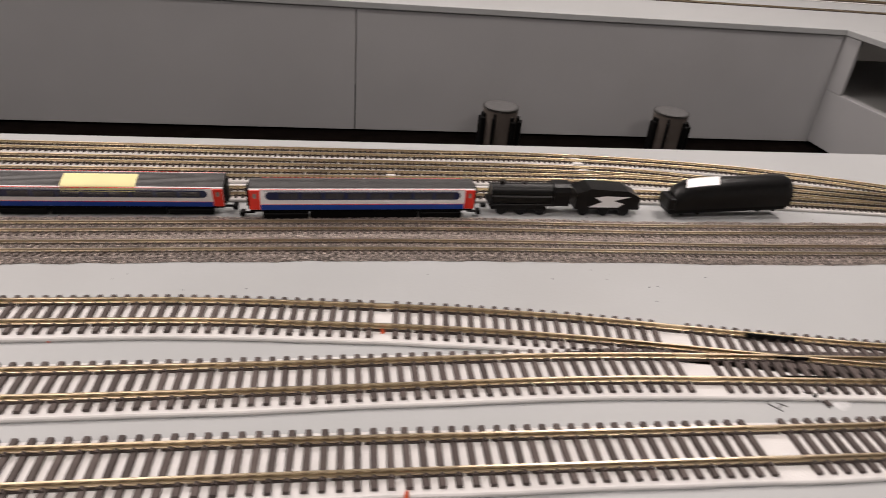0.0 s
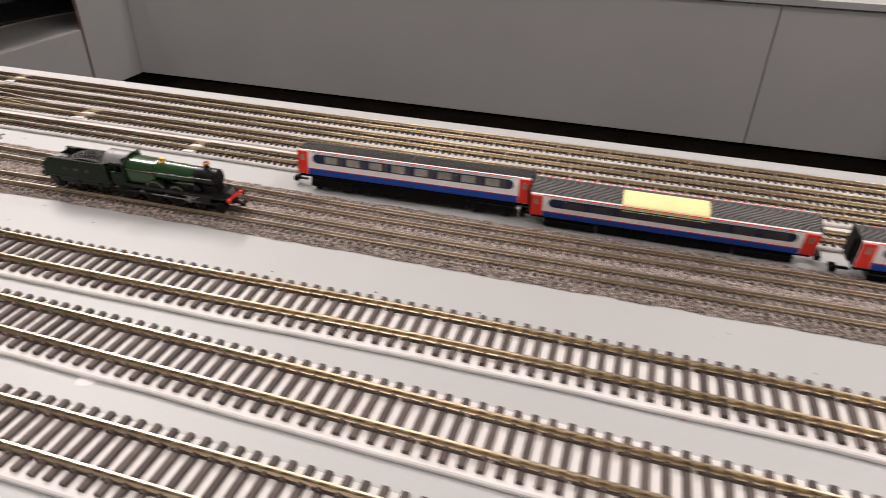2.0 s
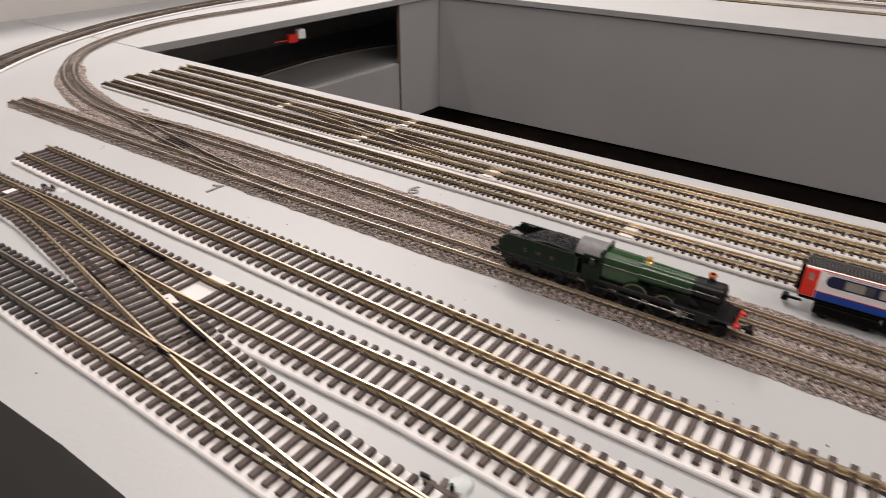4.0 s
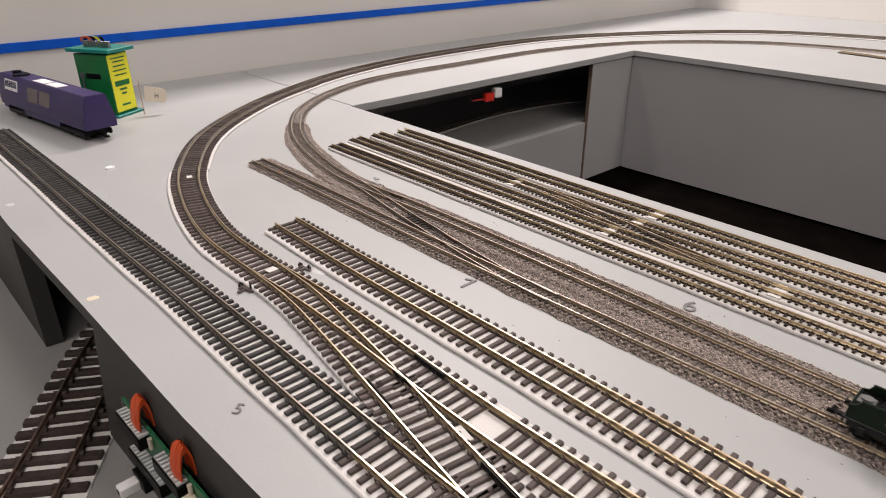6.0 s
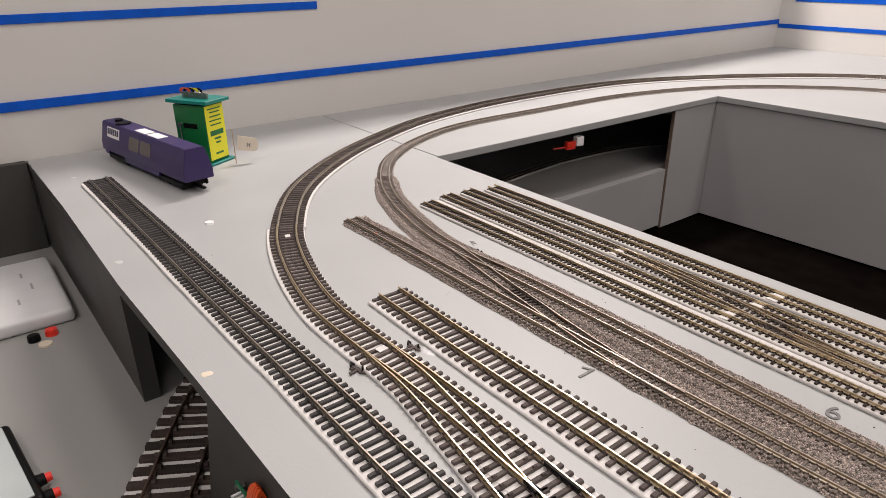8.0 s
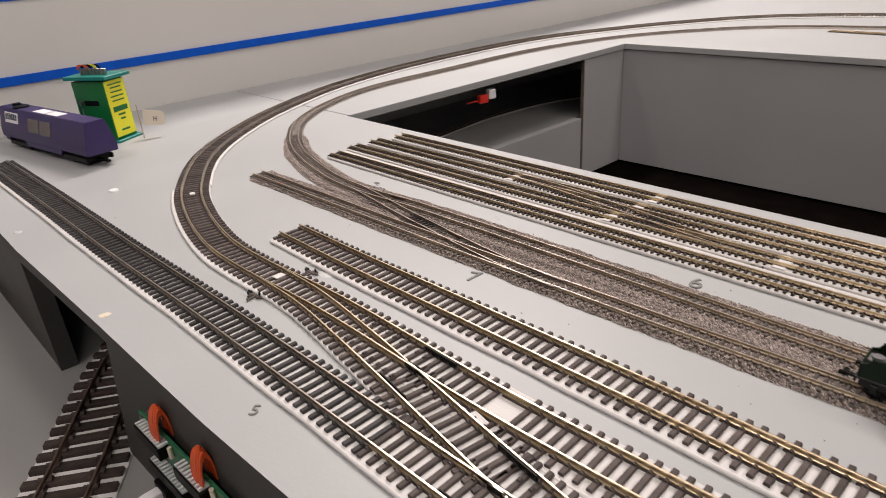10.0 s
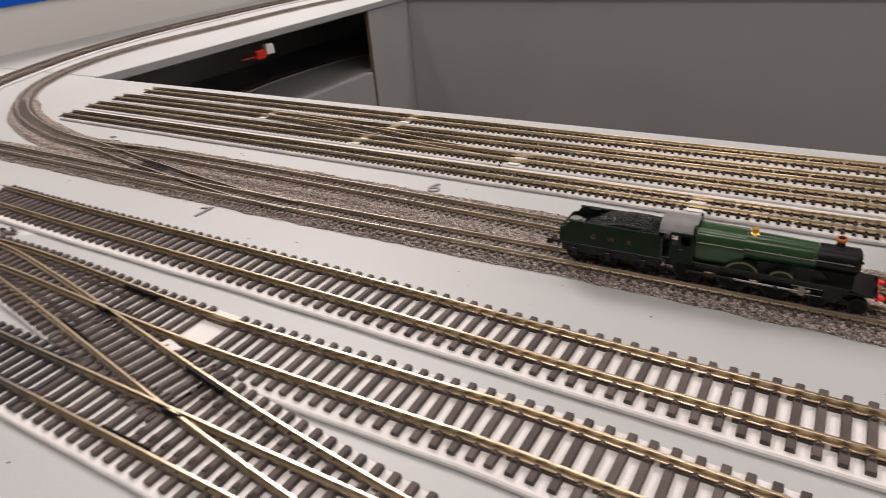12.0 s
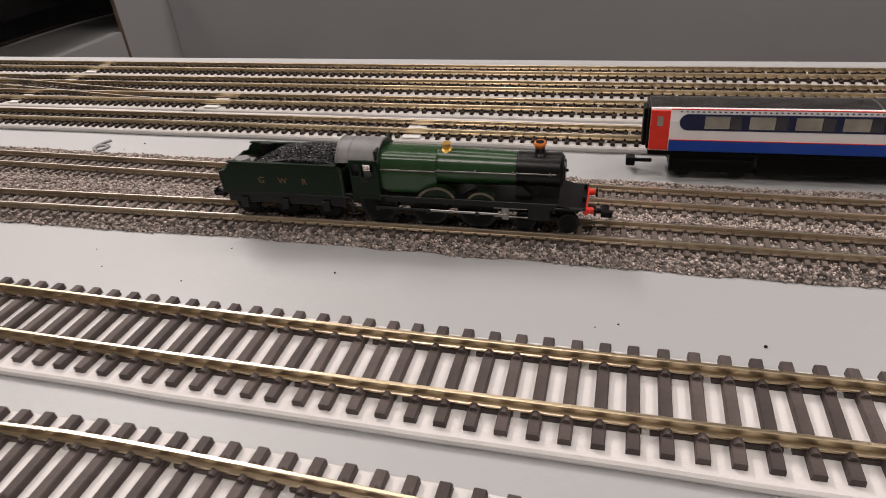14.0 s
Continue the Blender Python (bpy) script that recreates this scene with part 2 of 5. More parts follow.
def single(name, bm, material, label, category, m=None, smooth=False, kind="", group=""):
    ob = new(name, mesh_from(name, bm, material, smooth=smooth))
    if m is not None:
        ob.matrix_basis = m
    return tagged(ob, label, category, group, kind)


def thing(name, label, category, m=None, group="", kind=""):
    ob = new(name)
    ob.empty_display_size = 0.01
    if m is not None:
        ob.matrix_basis = m
    return tagged(ob, label, category, group, kind)


def box(x0, x1, y0, y1, z0, z1, bev=0.0, bm=None, seg=1):
    b = bmesh.new()
    r = bmesh.ops.create_cube(b, size=1)
    for v in r["verts"]:
        v.co = Vector(((x0 + x1) / 2 + v.co.x * (x1 - x0), (y0 + y1) / 2 + v.co.y * (y1 - y0), (z0 + z1) / 2 + v.co.z * (z1 - z0)))
    if bev:
        bmesh.ops.bevel(b, geom=b.edges[:], offset=bev, segments=seg, affect="EDGES", profile=0.5)
    return merge(bm, b)


def merge(bm, b):
    if bm is None:
        return b
    me = bpy.data.meshes.new("tmp")
    b.to_mesh(me)
    b.free()
    bm.from_mesh(me)
    bpy.data.meshes.remove(me)
    return bm


def cyl(p, axis, r0, r1, length, n=20, bm=None, caps=True):
    """A cone or cylinder from p along axis ('x', 'y', 'z')."""
    b = bmesh.new()
    bmesh.ops.create_cone(b, cap_ends=caps, segments=n, radius1=r0, radius2=r1, depth=length)
    rot = {"x": Euler((0, math.pi / 2, 0)), "y": Euler((-math.pi / 2, 0, 0)), "z": Euler((0, 0, 0))}[axis].to_matrix().to_4x4()
    b.transform(Matrix.Translation(p) @ rot @ Matrix.Translation((0, 0, length / 2)))
    return merge(bm, b)


def prism(outline, axis, a, b_, bm=None):
    """Extrudes a closed outline of (u, v): axis 'x' takes it as (y, z), 'y' as (x, z), 'z' as (x, y)."""
    b = bmesh.new()
    place = {"x": lambda u, v, w: (w, u, v), "y": lambda u, v, w: (u, w, v), "z": lambda u, v, w: (u, v, w)}[axis]
    lo = [b.verts.new(place(u, v, a)) for u, v in outline]
    hi = [b.verts.new(place(u, v, b_)) for u, v in outline]
    n = len(outline)
    for i in range(n):
        b.faces.new((lo[i], lo[(i + 1) % n], hi[(i + 1) % n], hi[i]))
    b.faces.new(lo)
    b.faces.new(hi)
    return merge(bm, b)


def spline(points, step, start=0.0, ends=(None, None)):
    """A smooth line through the points, in even steps. ends: the points before the first and after the last, where the line goes on."""
    p = [Vector((*q, 0)) for q in points]
    p = [Vector((*ends[0], 0)) if ends[0] else 2 * p[0] - p[1]] + p + [Vector((*ends[1], 0)) if ends[1] else 2 * p[-1] - p[-2]]
    fine = []
    for i in range(1, len(p) - 2):
        a, b, c, d = p[i - 1 : i + 3]
        for k in range(40):
            s = k / 40
            fine.append(0.5 * (2 * b + (c - a) * s + (2 * a - 5 * b + 4 * c - d) * s * s + (3 * b - a - 3 * c + d) * s**3))
    fine.append(p[-2])
    out, left = [], start
    for a, b in zip(fine, fine[1:]):
        length = (b - a).length
        while left <= length:
            out.append((a.lerp(b, left / max(length, 1e-9)), (b - a).normalized()))
            left += step
        left -= length
    return out


def sweep(line, profile, offset=0.0, z=0.0, bm=None):
    """Carries an open or closed profile of (side, up) along a line of (point, direction)."""
    b = bmesh.new()
    rings = []
    for p, d in line:
        side = Vector((-d.y, d.x, 0))
        rings.append([b.verts.new(p + side * (offset + u) + Vector((0, 0, z + v))) for u, v in profile])
    n = len(profile)
    for r0, r1 in zip(rings, rings[1:]):
        for i in range(n):
            b.faces.new((r0[i], r0[(i + 1) % n], r1[(i + 1) % n], r1[i]))
    b.faces.new(rings[0])
    b.faces.new(rings[-1])
    return merge(bm, b)


def wavy(line):
    """The same line with the small wander of a hand-cut strip."""
    return [(p + Vector((-d.y, d.x, 0)) * (0.0006 * noise.noise(p * 22) + 0.00025 * noise.noise(p * 90)), d) for p, d in line]


def rail_profile(h, head, foot):
    w = head * 0.2
    return [(-foot / 2, 0), (foot / 2, 0), (foot / 2, h * 0.16), (w, h * 0.28), (w, h * 0.6), (head / 2, h * 0.72), (head / 2, h * 0.94), (head * 0.32, h),
            (-head * 0.32, h), (-head / 2, h * 0.94), (-head / 2, h * 0.72), (-w, h * 0.6), (-w, h * 0.28), (-foot / 2, h * 0.16)]


def sleeper_mesh(name, length, width, height, gauge, material):
    bm = bmesh.new()
    t = width * 0.12
    prism([(-width / 2, 0), (width / 2, 0), (width / 2 - t * 0.3, height - t), (width / 2 - t, height), (-width / 2 + t, height), (-width / 2 + t * 0.3, height - t)], "y", -length / 2, length / 2, bm)
    for s in (-1, 1):
        for k in (-1, 1):
            y = s * gauge / 2 + k * gauge * 0.055
            a, c = sorted((y, y + k * gauge * 0.085))
            prism([(-width * 0.36, height - t), (width * 0.36, height - t), (width * 0.3, height + width * 0.16), (width * 0.14, height + width * 0.34), (-width * 0.14, height + width * 0.34), (-width * 0.3, height + width * 0.16)], "y", a, c, bm)
    return mesh_from(name, bm, material)


OO = dict(gauge=0.0165, length=0.0292, width=0.0027, height=0.0017, pitch=0.00625, rail=0.0026, head=0.0010, foot=0.0020, foam=0.0022, foam_w=0.034)
NN = dict(gauge=0.0092, length=0.0168, width=0.0016, height=0.0012, pitch=0.00418, rail=0.0019, head=0.0009, foot=0.0017, foam=0.0022, foam_w=0.0235)
OG = dict(gauge=0.032, length=0.062, width=0.0068, height=0.0035, pitch=0.0135, rail=0.0036, head=0.0016, foot=0.003, foam=0.001, foam_w=0.064)
SLEEPERS = {}


def polish_head(me, paint):
    """Gives the running surface of a rail its bright, rubbed metal."""
    me.materials.append(paint)
    normals = np.empty(len(me.polygons) * 3, np.float32)
    me.polygons.foreach_get("normal", normals)
    me.polygons.foreach_set("material_index", (normals[2::3] > 0.9).astype(np.int32))


def lay_track(label, points, kind, rail_mat, sleeper_mat, z0=0.0, foam=True, gaps=(), stretch=None, near=None, group="model railway tracks", rails_z=0.0, name="model_track", sleepers=True, foam_sides=None, phase=0.0, ends=(None, None)):
    """One length of track: rails, webbing, foam and sleepers, each sleeper a piece. gaps: x positions where sleepers are missing.
    stretch(x, y): a longer sleeper, as (shift to the left of the line, factor). near(x, y): True where sleepers are single pieces."""
    k = kind
    track = thing(name, label, "model track", group=group)
    zf = z0 + (k["foam"] + k.get("lift", 0.0) if foam else 0.0)
    line = spline(points, k["pitch"], phase, ends)
    fine = spline(points, k["pitch"] * 2, 0.0, ends)
    fine[-1] = (Vector((*points[-1], 0)), fine[-1][1])
    if foam:
        w, v = foam_sides or (k["foam_w"] / 2, k["foam_w"] / 2)
        h = k["foam"]
        part("foam_bed", sweep(wavy(fine), [(-w + h * 0.2, 0), (v - h * 0.2, 0), (v, h * 0.4), (v - h * 0.08, h * 0.78), (v - h * 0.35, h), (-w + h * 0.35, h), (-w + h * 0.08, h * 0.78), (-w, h * 0.4)], z=z0 + 0.0001), M_FOAM_N if k["gauge"] < 0.012 else M_FOAM, track, "white foam strip under the sleepers", smooth=True)
    zr = zf + k["height"] + rails_z
    for s in (-1, 1):
        part("rail", sweep(fine, rail_profile(k["rail"], k["head"], k["foot"]), offset=s * k["gauge"] / 2, z=zr), rail_mat, track, smooth=True)
        if rail_mat not in (M_RAIL_DUST, M_RAIL_RUSTY, M_RAIL_DULL):
            polish_head(track.children[-1].data, M_RAIL_TOP_N if k["gauge"] < 0.012 else M_RAIL_TOP)
    if not sleepers:
        return track
    web = bmesh.new()
    quarters = spline(points, k["pitch"] / 4, phase, ends)
    for s in (-1, 1):
        for i in range((len(bpy.data.objects) * 3 + (s > 0) * 2) % 4 * 4 + 2, len(quarters) - 15, 16):
            seg = quarters[i : i + 16 : 3]
            sweep(seg, [(-k["foot"] * 0.55, 0), (k["foot"] * 0.55, 0), (k["foot"] * 0.55, k["height"] * 0.7), (-k["foot"] * 0.55, k["height"] * 0.7)], offset=s * k["gauge"] / 2, z=zf, bm=web)
    tagged(part("sleeper_webbing", web, sleeper_mat, track), kind="stuff")
    key = (k["length"], sleeper_mat.name)
    if key not in SLEEPERS:
        SLEEPERS[key] = sleeper_mesh("sleeper", k["length"], k["width"], k["height"], k["gauge"], sleeper_mat)
    me = SLEEPERS[key]
    far = []
    rng = random.Random(len(bpy.data.objects))
    for p, d in line:
        if any(abs(p.x - g[0]) < g[1] and (len(g) < 3 or abs(p.y - g[2]) < 0.03) for g in gaps):
            continue
        side = Vector((-d.y, d.x, 0))
        shift, factor = stretch(p.x, p.y) if stretch else (0.0, 1.0)
        m = Matrix.Translation(p + side * shift + Vector((0, 0, zf))) @ pose(0, 0, 0, 0, 0, math.degrees(math.atan2(d.y, d.x)) + rng.uniform(-0.8, 0.8)) @ Matrix.Diagonal((1, factor, 1, 1))
        if near is None or near(p.x, p.y):
            ob = new("sleeper", me)
            ob.parent, ob.matrix_basis = track, m
        else:
            far.append(m)
    if far:
        bm = bmesh.new()
        for m in far:
            n0 = len(bm.verts)
            bm.from_mesh(me)
            bm.verts.ensure_lookup_table()
            bmesh.ops.transform(bm, matrix=m, verts=bm.verts[n0:])
        ob = part("sleeper_run", bm, sleeper_mat, track)
        tagged(ob, kind="stuff")
    return track


# ---- structure ----
def slab(name, label, category, boxes, material, bev=0.0006):
    bm = bmesh.new()
    for b in boxes:
        box(*b, bev=bev, bm=bm)
    return single(name, bm, material, label, category, kind="structure")


WELL_X0, WELL_X1, WELL_Y0, WELL_Y1, DECK, WELL_Z, THICK = -0.663, 1.37, 0.105, 0.734, -0.113, -0.222, 0.010
front_edge = [(-0.966, -0.292), (-0.75, -0.2865), (-0.531, -0.285), (-0.373, -0.279), (-0.237, -0.275), (-0.10, -0.2675), (0.10, -0.265), (2.1, -0.285)]
bm = prism(front_edge + [(2.1, 0.103), (0.1, 0.1035), (-0.3, 0.106), (WELL_X0, 0.1095), (WELL_X0, 0.1125), (-0.966, 0.1125)], "z", -THICK, 0.0)
bmesh.ops.bevel(bm, geom=[e for e in bm.edges if abs(e.verts[0].co.z - e.verts[1].co.z) < 1e-6 and e.verts[0].co.z > -0.001], offset=0.0007, segments=2, affect="EDGES")
front = single("baseboard_front", bm, M_BOARD, "light grey painted wooden railway baseboard", "baseboard", kind="structure")
front.data.materials.append(M_FASCIA)
for face in front.data.polygons:
    if face.normal.y < -0.9:
        face.material_index = 1
slab("baseboard_left", "light grey painted baseboard below the white wall", "baseboard", [(-0.966, WELL_X0, 0.1142, WELL_Y1, -THICK, 0.0)], M_BOARD)
slab("baseboard_back", "light grey painted baseboard behind the open well", "baseboard", [(-0.966, 2.1, WELL_Y1 + 0.0004, 1.504, -THICK, 0.0)], M_BOARD)
slab("baseboard_right", "light grey painted baseboard at the far end of the well", "baseboard", [(WELL_X1, 2.1, 0.1035, WELL_Y1, -THICK, 0.0)], M_BOARD)
# sides of the well
slab("well_panel_1", "mid-grey painted upright panel of the well", "panel", [(WELL_X0 - 0.02, 0.4575, WELL_Y1 + 0.004, WELL_Y1 + 0.016, WELL_Z, -THICK - 0.0008)], M_PANEL)
slab("well_panel_2", "mid-grey painted upright panel of the well", "panel", [(0.4590, WELL_X1 + 0.02, WELL_Y1 + 0.0045, WELL_Y1 + 0.0165, WELL_Z, -THICK - 0.0008)], M_PANEL)
slab("well_post_left", "light grey painted upright post of the well", "post", [(WELL_X0 - 0.0095, WELL_X0 - 0.003, 0.6165, WELL_Y1 + 0.003, WELL_Z, -THICK - 0.0008)], M_PANEL)
slab("post_edge_left", "raw brown plywood edge of the post", "trim", [(WELL_X0 - 0.0093, WELL_X0 - 0.0034, 0.6150, 0.6162, WELL_Z, -THICK - 0.0012)], M_PLYEDGE, 0)
slab("well_lower_panel_left", "grey painted panel under the lower deck", "panel", [(WELL_X0 - 0.02, WELL_X0 - 0.0065, 0.0605, 0.6145, WELL_Z + 0.004, DECK - 0.0003)], M_PANEL)
slab("well_post_right", "light grey painted upright post of the well", "post", [(WELL_X1 + 0.003, WELL_X1 + 0.0095, 0.695, WELL_Y1 + 0.003, DECK + 0.0004, -THICK - 0.0008)], M_PANEL)
slab("well_lower_panel_right", "grey painted panel under the lower deck", "panel", [(WELL_X1 + 0.003, WELL_X1 + 0.02, 0.1, WELL_Y1 + 0.003, WELL_Z + 0.004, DECK - 0.0003)], M_PANEL)
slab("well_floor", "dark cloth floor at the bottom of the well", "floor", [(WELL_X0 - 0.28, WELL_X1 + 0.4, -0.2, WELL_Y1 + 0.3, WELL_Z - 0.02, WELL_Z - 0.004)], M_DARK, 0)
slab("lower_deck", "grey painted lower deck with a larger track", "deck", [(-0.966, WELL_X0 - 0.0202, 0.0604, 1.0, DECK - 0.012, DECK), (-0.966, 2.1, -1.2, 0.06, DECK - 0.012, DECK), (WELL_X1 + 0.0202, 2.1, 0.0604, 1.0, DECK - 0.012, DECK)], M_DECK)
# fascia under the front edge
bm = prism([(0.005, -THICK - 0.0006), (2.4, -THICK - 0.0006), (2.4, DECK + 0.0005), (-0.028, DECK + 0.0005)], "y", 0.0, 0.012)
single("fascia_1", bm, M_FASCIA, "dark grey painted fascia below the baseboard edge", "fascia", pose(-0.368, -0.2785, 0, 0, 0, 2.4), kind="structure")
bm = prism([(-0.966, -0.2905), (-0.556, -0.2845), (-0.540, -0.2845), (-0.540, -0.2710), (-0.556, -0.2710), (-0.966, -0.2785)], "z", DECK + 0.0005, -THICK - 0.0006)
single("fascia_2", bm, M_FASCIA, "dark grey painted fascia below the baseboard edge", "fascia", kind="structure")
slab("fascia_3", "dark grey painted end panel above the lower deck", "fascia", [(-0.9665, -0.955, -1.2, -0.293, DECK + 0.0005, 0.0)], M_FASCIA)
# added sheet: its near-black colour is the shade inside the tunnel
slab("tunnel_back", "near-black sheet standing in for the shade inside the tunnel", "panel", [(-0.94, -0.2, -0.172, -0.164, DECK + 0.0005, -THICK - 0.001)], M_DARK, 0)
# room
slab("wall_left", "white painted wall behind the railway", "wall", [(-0.982, -0.967, -1.9, 1.517, -1.0, 0.42)], M_WALL, 0)
slab("wall_back", "white painted wall behind the railway", "wall", [(-0.967, 2.6, 1.505, 1.517, -1.0, 0.42)], M_WALL, 0)
# Unseen closing walls and ceiling, greyed to cut the bounced fill light.
slab("wall_right", "unseen grey wall closing the room, toned to cut bounced light", "wall", [(2.6, 2.7, -1.9, 2.2, -1.0, CEIL)], M_ROOM, 0)
slab("wall_far_left", "unseen grey wall closing the room, toned to cut bounced light", "wall", [(-1.9, -1.8, -1.9, 2.2, -1.0, CEIL)], M_ROOM, 0)
slab("wall_far_back", "unseen grey wall closing the room, toned to cut bounced light", "wall", [(-1.9, 2.7, 2.2, 2.3, -1.0, CEIL)], M_ROOM, 0)
slab("wall_front", "unseen grey wall closing the room, toned to cut bounced light", "wall", [(-1.9, 2.7, -2.0, -1.9, -1.0, CEIL)], M_ROOM, 0)
slab("ceiling", "unseen pale ceiling closing the room", "ceiling", [(-1.9, 2.7, -2.0, 2.3, CEIL, CEIL + 0.1)], M_CEIL, 0)
slab("room_floor", "dark floor below the railway", "floor", [(-1.9, 2.7, -2.0, 2.3, -1.1, -1.0)], M_DARK, 0)


def tape(name, b):
    bm = box(*b, bev=0.0004)
    single(name, bm, M_TAPE, "blue masking tape line stuck along the wall", "tape", group="blue wall tapes")


tape("wall_tape", (-0.9670, -0.9635, -0.80, 1.505, 0.0600, 0.0712))
tape("wall_tape", (-0.965, -0.600, 1.5035, 1.505, 0.0500, 0.0605))
tape("wall_tape", (-0.9670, -0.9650, -0.80, 0.12, 0.1575, 0.1680))
tape("wall_tape", (-0.93, -0.60, 1.5035, 1.505, 0.118, 0.129))

# ---- tracks ----
P_OO1 = [(-0.812, -0.2415), (-0.62, -0.2365), (-0.46, -0.2335), (-0.344, -0.230), (-0.263, -0.2285), (-0.165, -0.227), (-0.05, -0.2255), (0.05, -0.224), (0.15, -0.2243), (0.30, -0.2266), (0.42, -0.2291), (0.52, -0.232), (0.62, -0.2351), (0.70, -0.2375), (0.85, -0.242)]
P_OO2 = [(2.0, 1.22), (0.0, 1.22), (-0.3, 1.21), (-0.503, 1.165), (-0.635, 1.080), (-0.769, 0.895), (-0.852, 0.68), (-0.861, 0.41), (-0.830, 0.222), (-0.775, 0.092), (-0.716, -0.002), (-0.641, -0.083), (-0.553, -0.1385), (-0.4825, -0.1655), (-0.41, -0.1815), (-0.35, -0.1835), (-0.30, -0.1808), (-0.25, -0.180), (-0.15, -0.182), (-0.05, -0.1788), (0.0, -0.1772), (0.15, -0.180), (0.30, -0.1833), (0.40, -0.1843), (0.50, -0.1840), (0.56, -0.1852), (0.62, -0.189), (0.70, -0.1945), (0.85, -0.203)]
P_OO3 = [(-0.389, -0.1365), (-0.3, -0.1372), (-0.2, -0.1360), (-0.1, -0.1352), (0.0, -0.1356), (0.1, -0.1346), (0.2, -0.1329), (0.3, -0.1335), (0.36, -0.1348), (0.42, -0.1395), (0.48, -0.1455), (0.54, -0.154), (0.60, -0.1655), (0.66, -0.177), (0.73, -0.188), (0.85, -0.199)]
P_OX = [(-0.345, -0.183), (-0.29, -0.1838), (-0.24, -0.190), (-0.20, -0.196), (-0.145, -0.205), (-0.097, -0.2125), (-0.05, -0.2185), (-0.01, -0.222), (0.04, -0.2238)]
P_NB1 = [(-0.535, -0.0825), (-0.45, -0.0815), (-0.3, -0.0805), (-0.15, -0.078), (-0.1, -0.0765), (0.0, -0.0735), (0.1, -0.072), (0.2, -0.0718), (0.3, -0.0715), (0.4, -0.0706), (0.5, -0.0712), (0.6, -0.0745), (0.7, -0.0775), (0.8, -0.079), (0.95, -0.082)]
P_NB2 = [(0.9, 1.03), (0.0, 1.03), (-0.3, 1.03), (-0.489, 0.997), (-0.61, 0.914), (-0.71, 0.783), (-0.764, 0.597), (-0.77, 0.392), (-0.768, 0.239), (-0.737, 0.137), (-0.687, 0.061), (-0.627, 0.013), (-0.556, -0.022), (-0.47, -0.0455), (-0.41, -0.0505), (-0.36, -0.0475), (-0.3, -0.0465), (-0.2, -0.0465), (-0.1, -0.0475), (0.0, -0.0485), (0.1, -0.050), (0.2, -0.050), (0.3, -0.0487), (0.4, -0.0470), (0.5, -0.0468), (0.6, -0.050), (0.65, -0.0513), (0.8, -0.0518), (0.95, -0.053)]
P_NX = [(-0.43, -0.0495), (-0.40, -0.0535), (-0.35, -0.0622), (-0.31, -0.068), (-0.264, -0.0745), (-0.22, -0.079), (-0.19, -0.0797)]
P_N1 = [(-0.528, -0.0005), (-0.2, 0.0), (0.3, 0.0005), (0.6, 0.003), (0.68, 0.0), (0.76, -0.006), (0.86, -0.018), (0.95, -0.034)]
P_N2 = [(-0.533, 0.027), (-0.2, 0.0265), (0.2, 0.028), (0.465, 0.030), (0.6, 0.0295), (0.665, 0.0265), (0.75, 0.013), (0.84, -0.005), (0.95, -0.03)]
P_N3 = [(-0.532, 0.053), (-0.2, 0.0510), (0.2, 0.050), (0.465, 0.049), (0.6, 0.046), (0.66, 0.041), (0.73, 0.026), (0.80, 0.012), (0.87, -0.002), (0.95, -0.022)]
P_N4 = [(-0.525, 0.080), (-0.3, 0.077), (0.0, 0.0735), (0.2, 0.073), (0.467, 0.071), (0.563, 0.0708), (0.656, 0.065), (0.748, 0.051), (0.814, 0.034), (0.86, 0.019), (0.95, -0.012)]
P_N23 = [(-0.336, 0.0515), (-0.29, 0.0485), (-0.22, 0.039), (-0.15, 0.029), (-0.107, 0.0267)]


def at_x(points, x):
    """Where a line that runs along x stands at x."""
    return float(np.interp(x, *np.array(sorted(points)).T))


def widen(main, branch, x0, x1, length, limit):
    """Longer sleepers of main that carry the branch between x0 and x1; both run to the right."""
    near_main = [p for p in main if p[1] < 0.12 and -0.6 < p[0] < 1.0]

    def rule(x, y):
        if not (x0 <= x <= x1) or y > 0.12:
            return 0.0, 1.0
        gap = at_x(branch, x) - y
        if abs(gap) > limit:
            return 0.0, 1.0
        return gap / 2, (length + abs(gap)) / length

    return rule


OO_LABEL = "nickel-silver model track with brown sleepers on white foam"
N_LABEL = "small nickel-silver model track with dark sleepers on white foam"
NB_LABEL = "small tarnished model track bedded in grey ballast"
SHALLOW_OO, SHALLOW_N = dict(OO, foam=OO["foam"] - 0.0004, lift=0.0004), dict(NN, foam=NN["foam"] - 0.0003, lift=0.0003)
w1 = widen(P_OO1, P_OX, -0.12, 0.04, 0.0292, 0.022)
lay_track("straight model track siding with black sleepers on white foam", [p for p in P_OO1 if p[0] <= -0.163], OO, M_RAIL_DULL, M_SLEEPER_BLACK, foam_sides=(0.0174, 0.0146))
lay_track(OO_LABEL, [p for p in P_OO1 if p[0] >= -0.17], OO, M_RAIL, M_SLEEPER, stretch=w1, gaps=[(0.052, 0.0045), (0.605, 0.0065)], foam_sides=(0.0174, 0.0146))
w2 = widen(P_OO2, P_OX, -0.335, -0.19, 0.0292, 0.022)
JOINT = P_OO2.index((-0.553, -0.1385))
lay_track("long curved model track with tarnished rails and brown sleepers", P_OO2[: JOINT + 1], OO, M_RAIL_DULL, M_SLEEPER, ends=(None, P_OO2[JOINT + 1]), near=lambda x, y: y < 0.05 and x > -0.75, foam_sides=(0.0150, 0.0167))
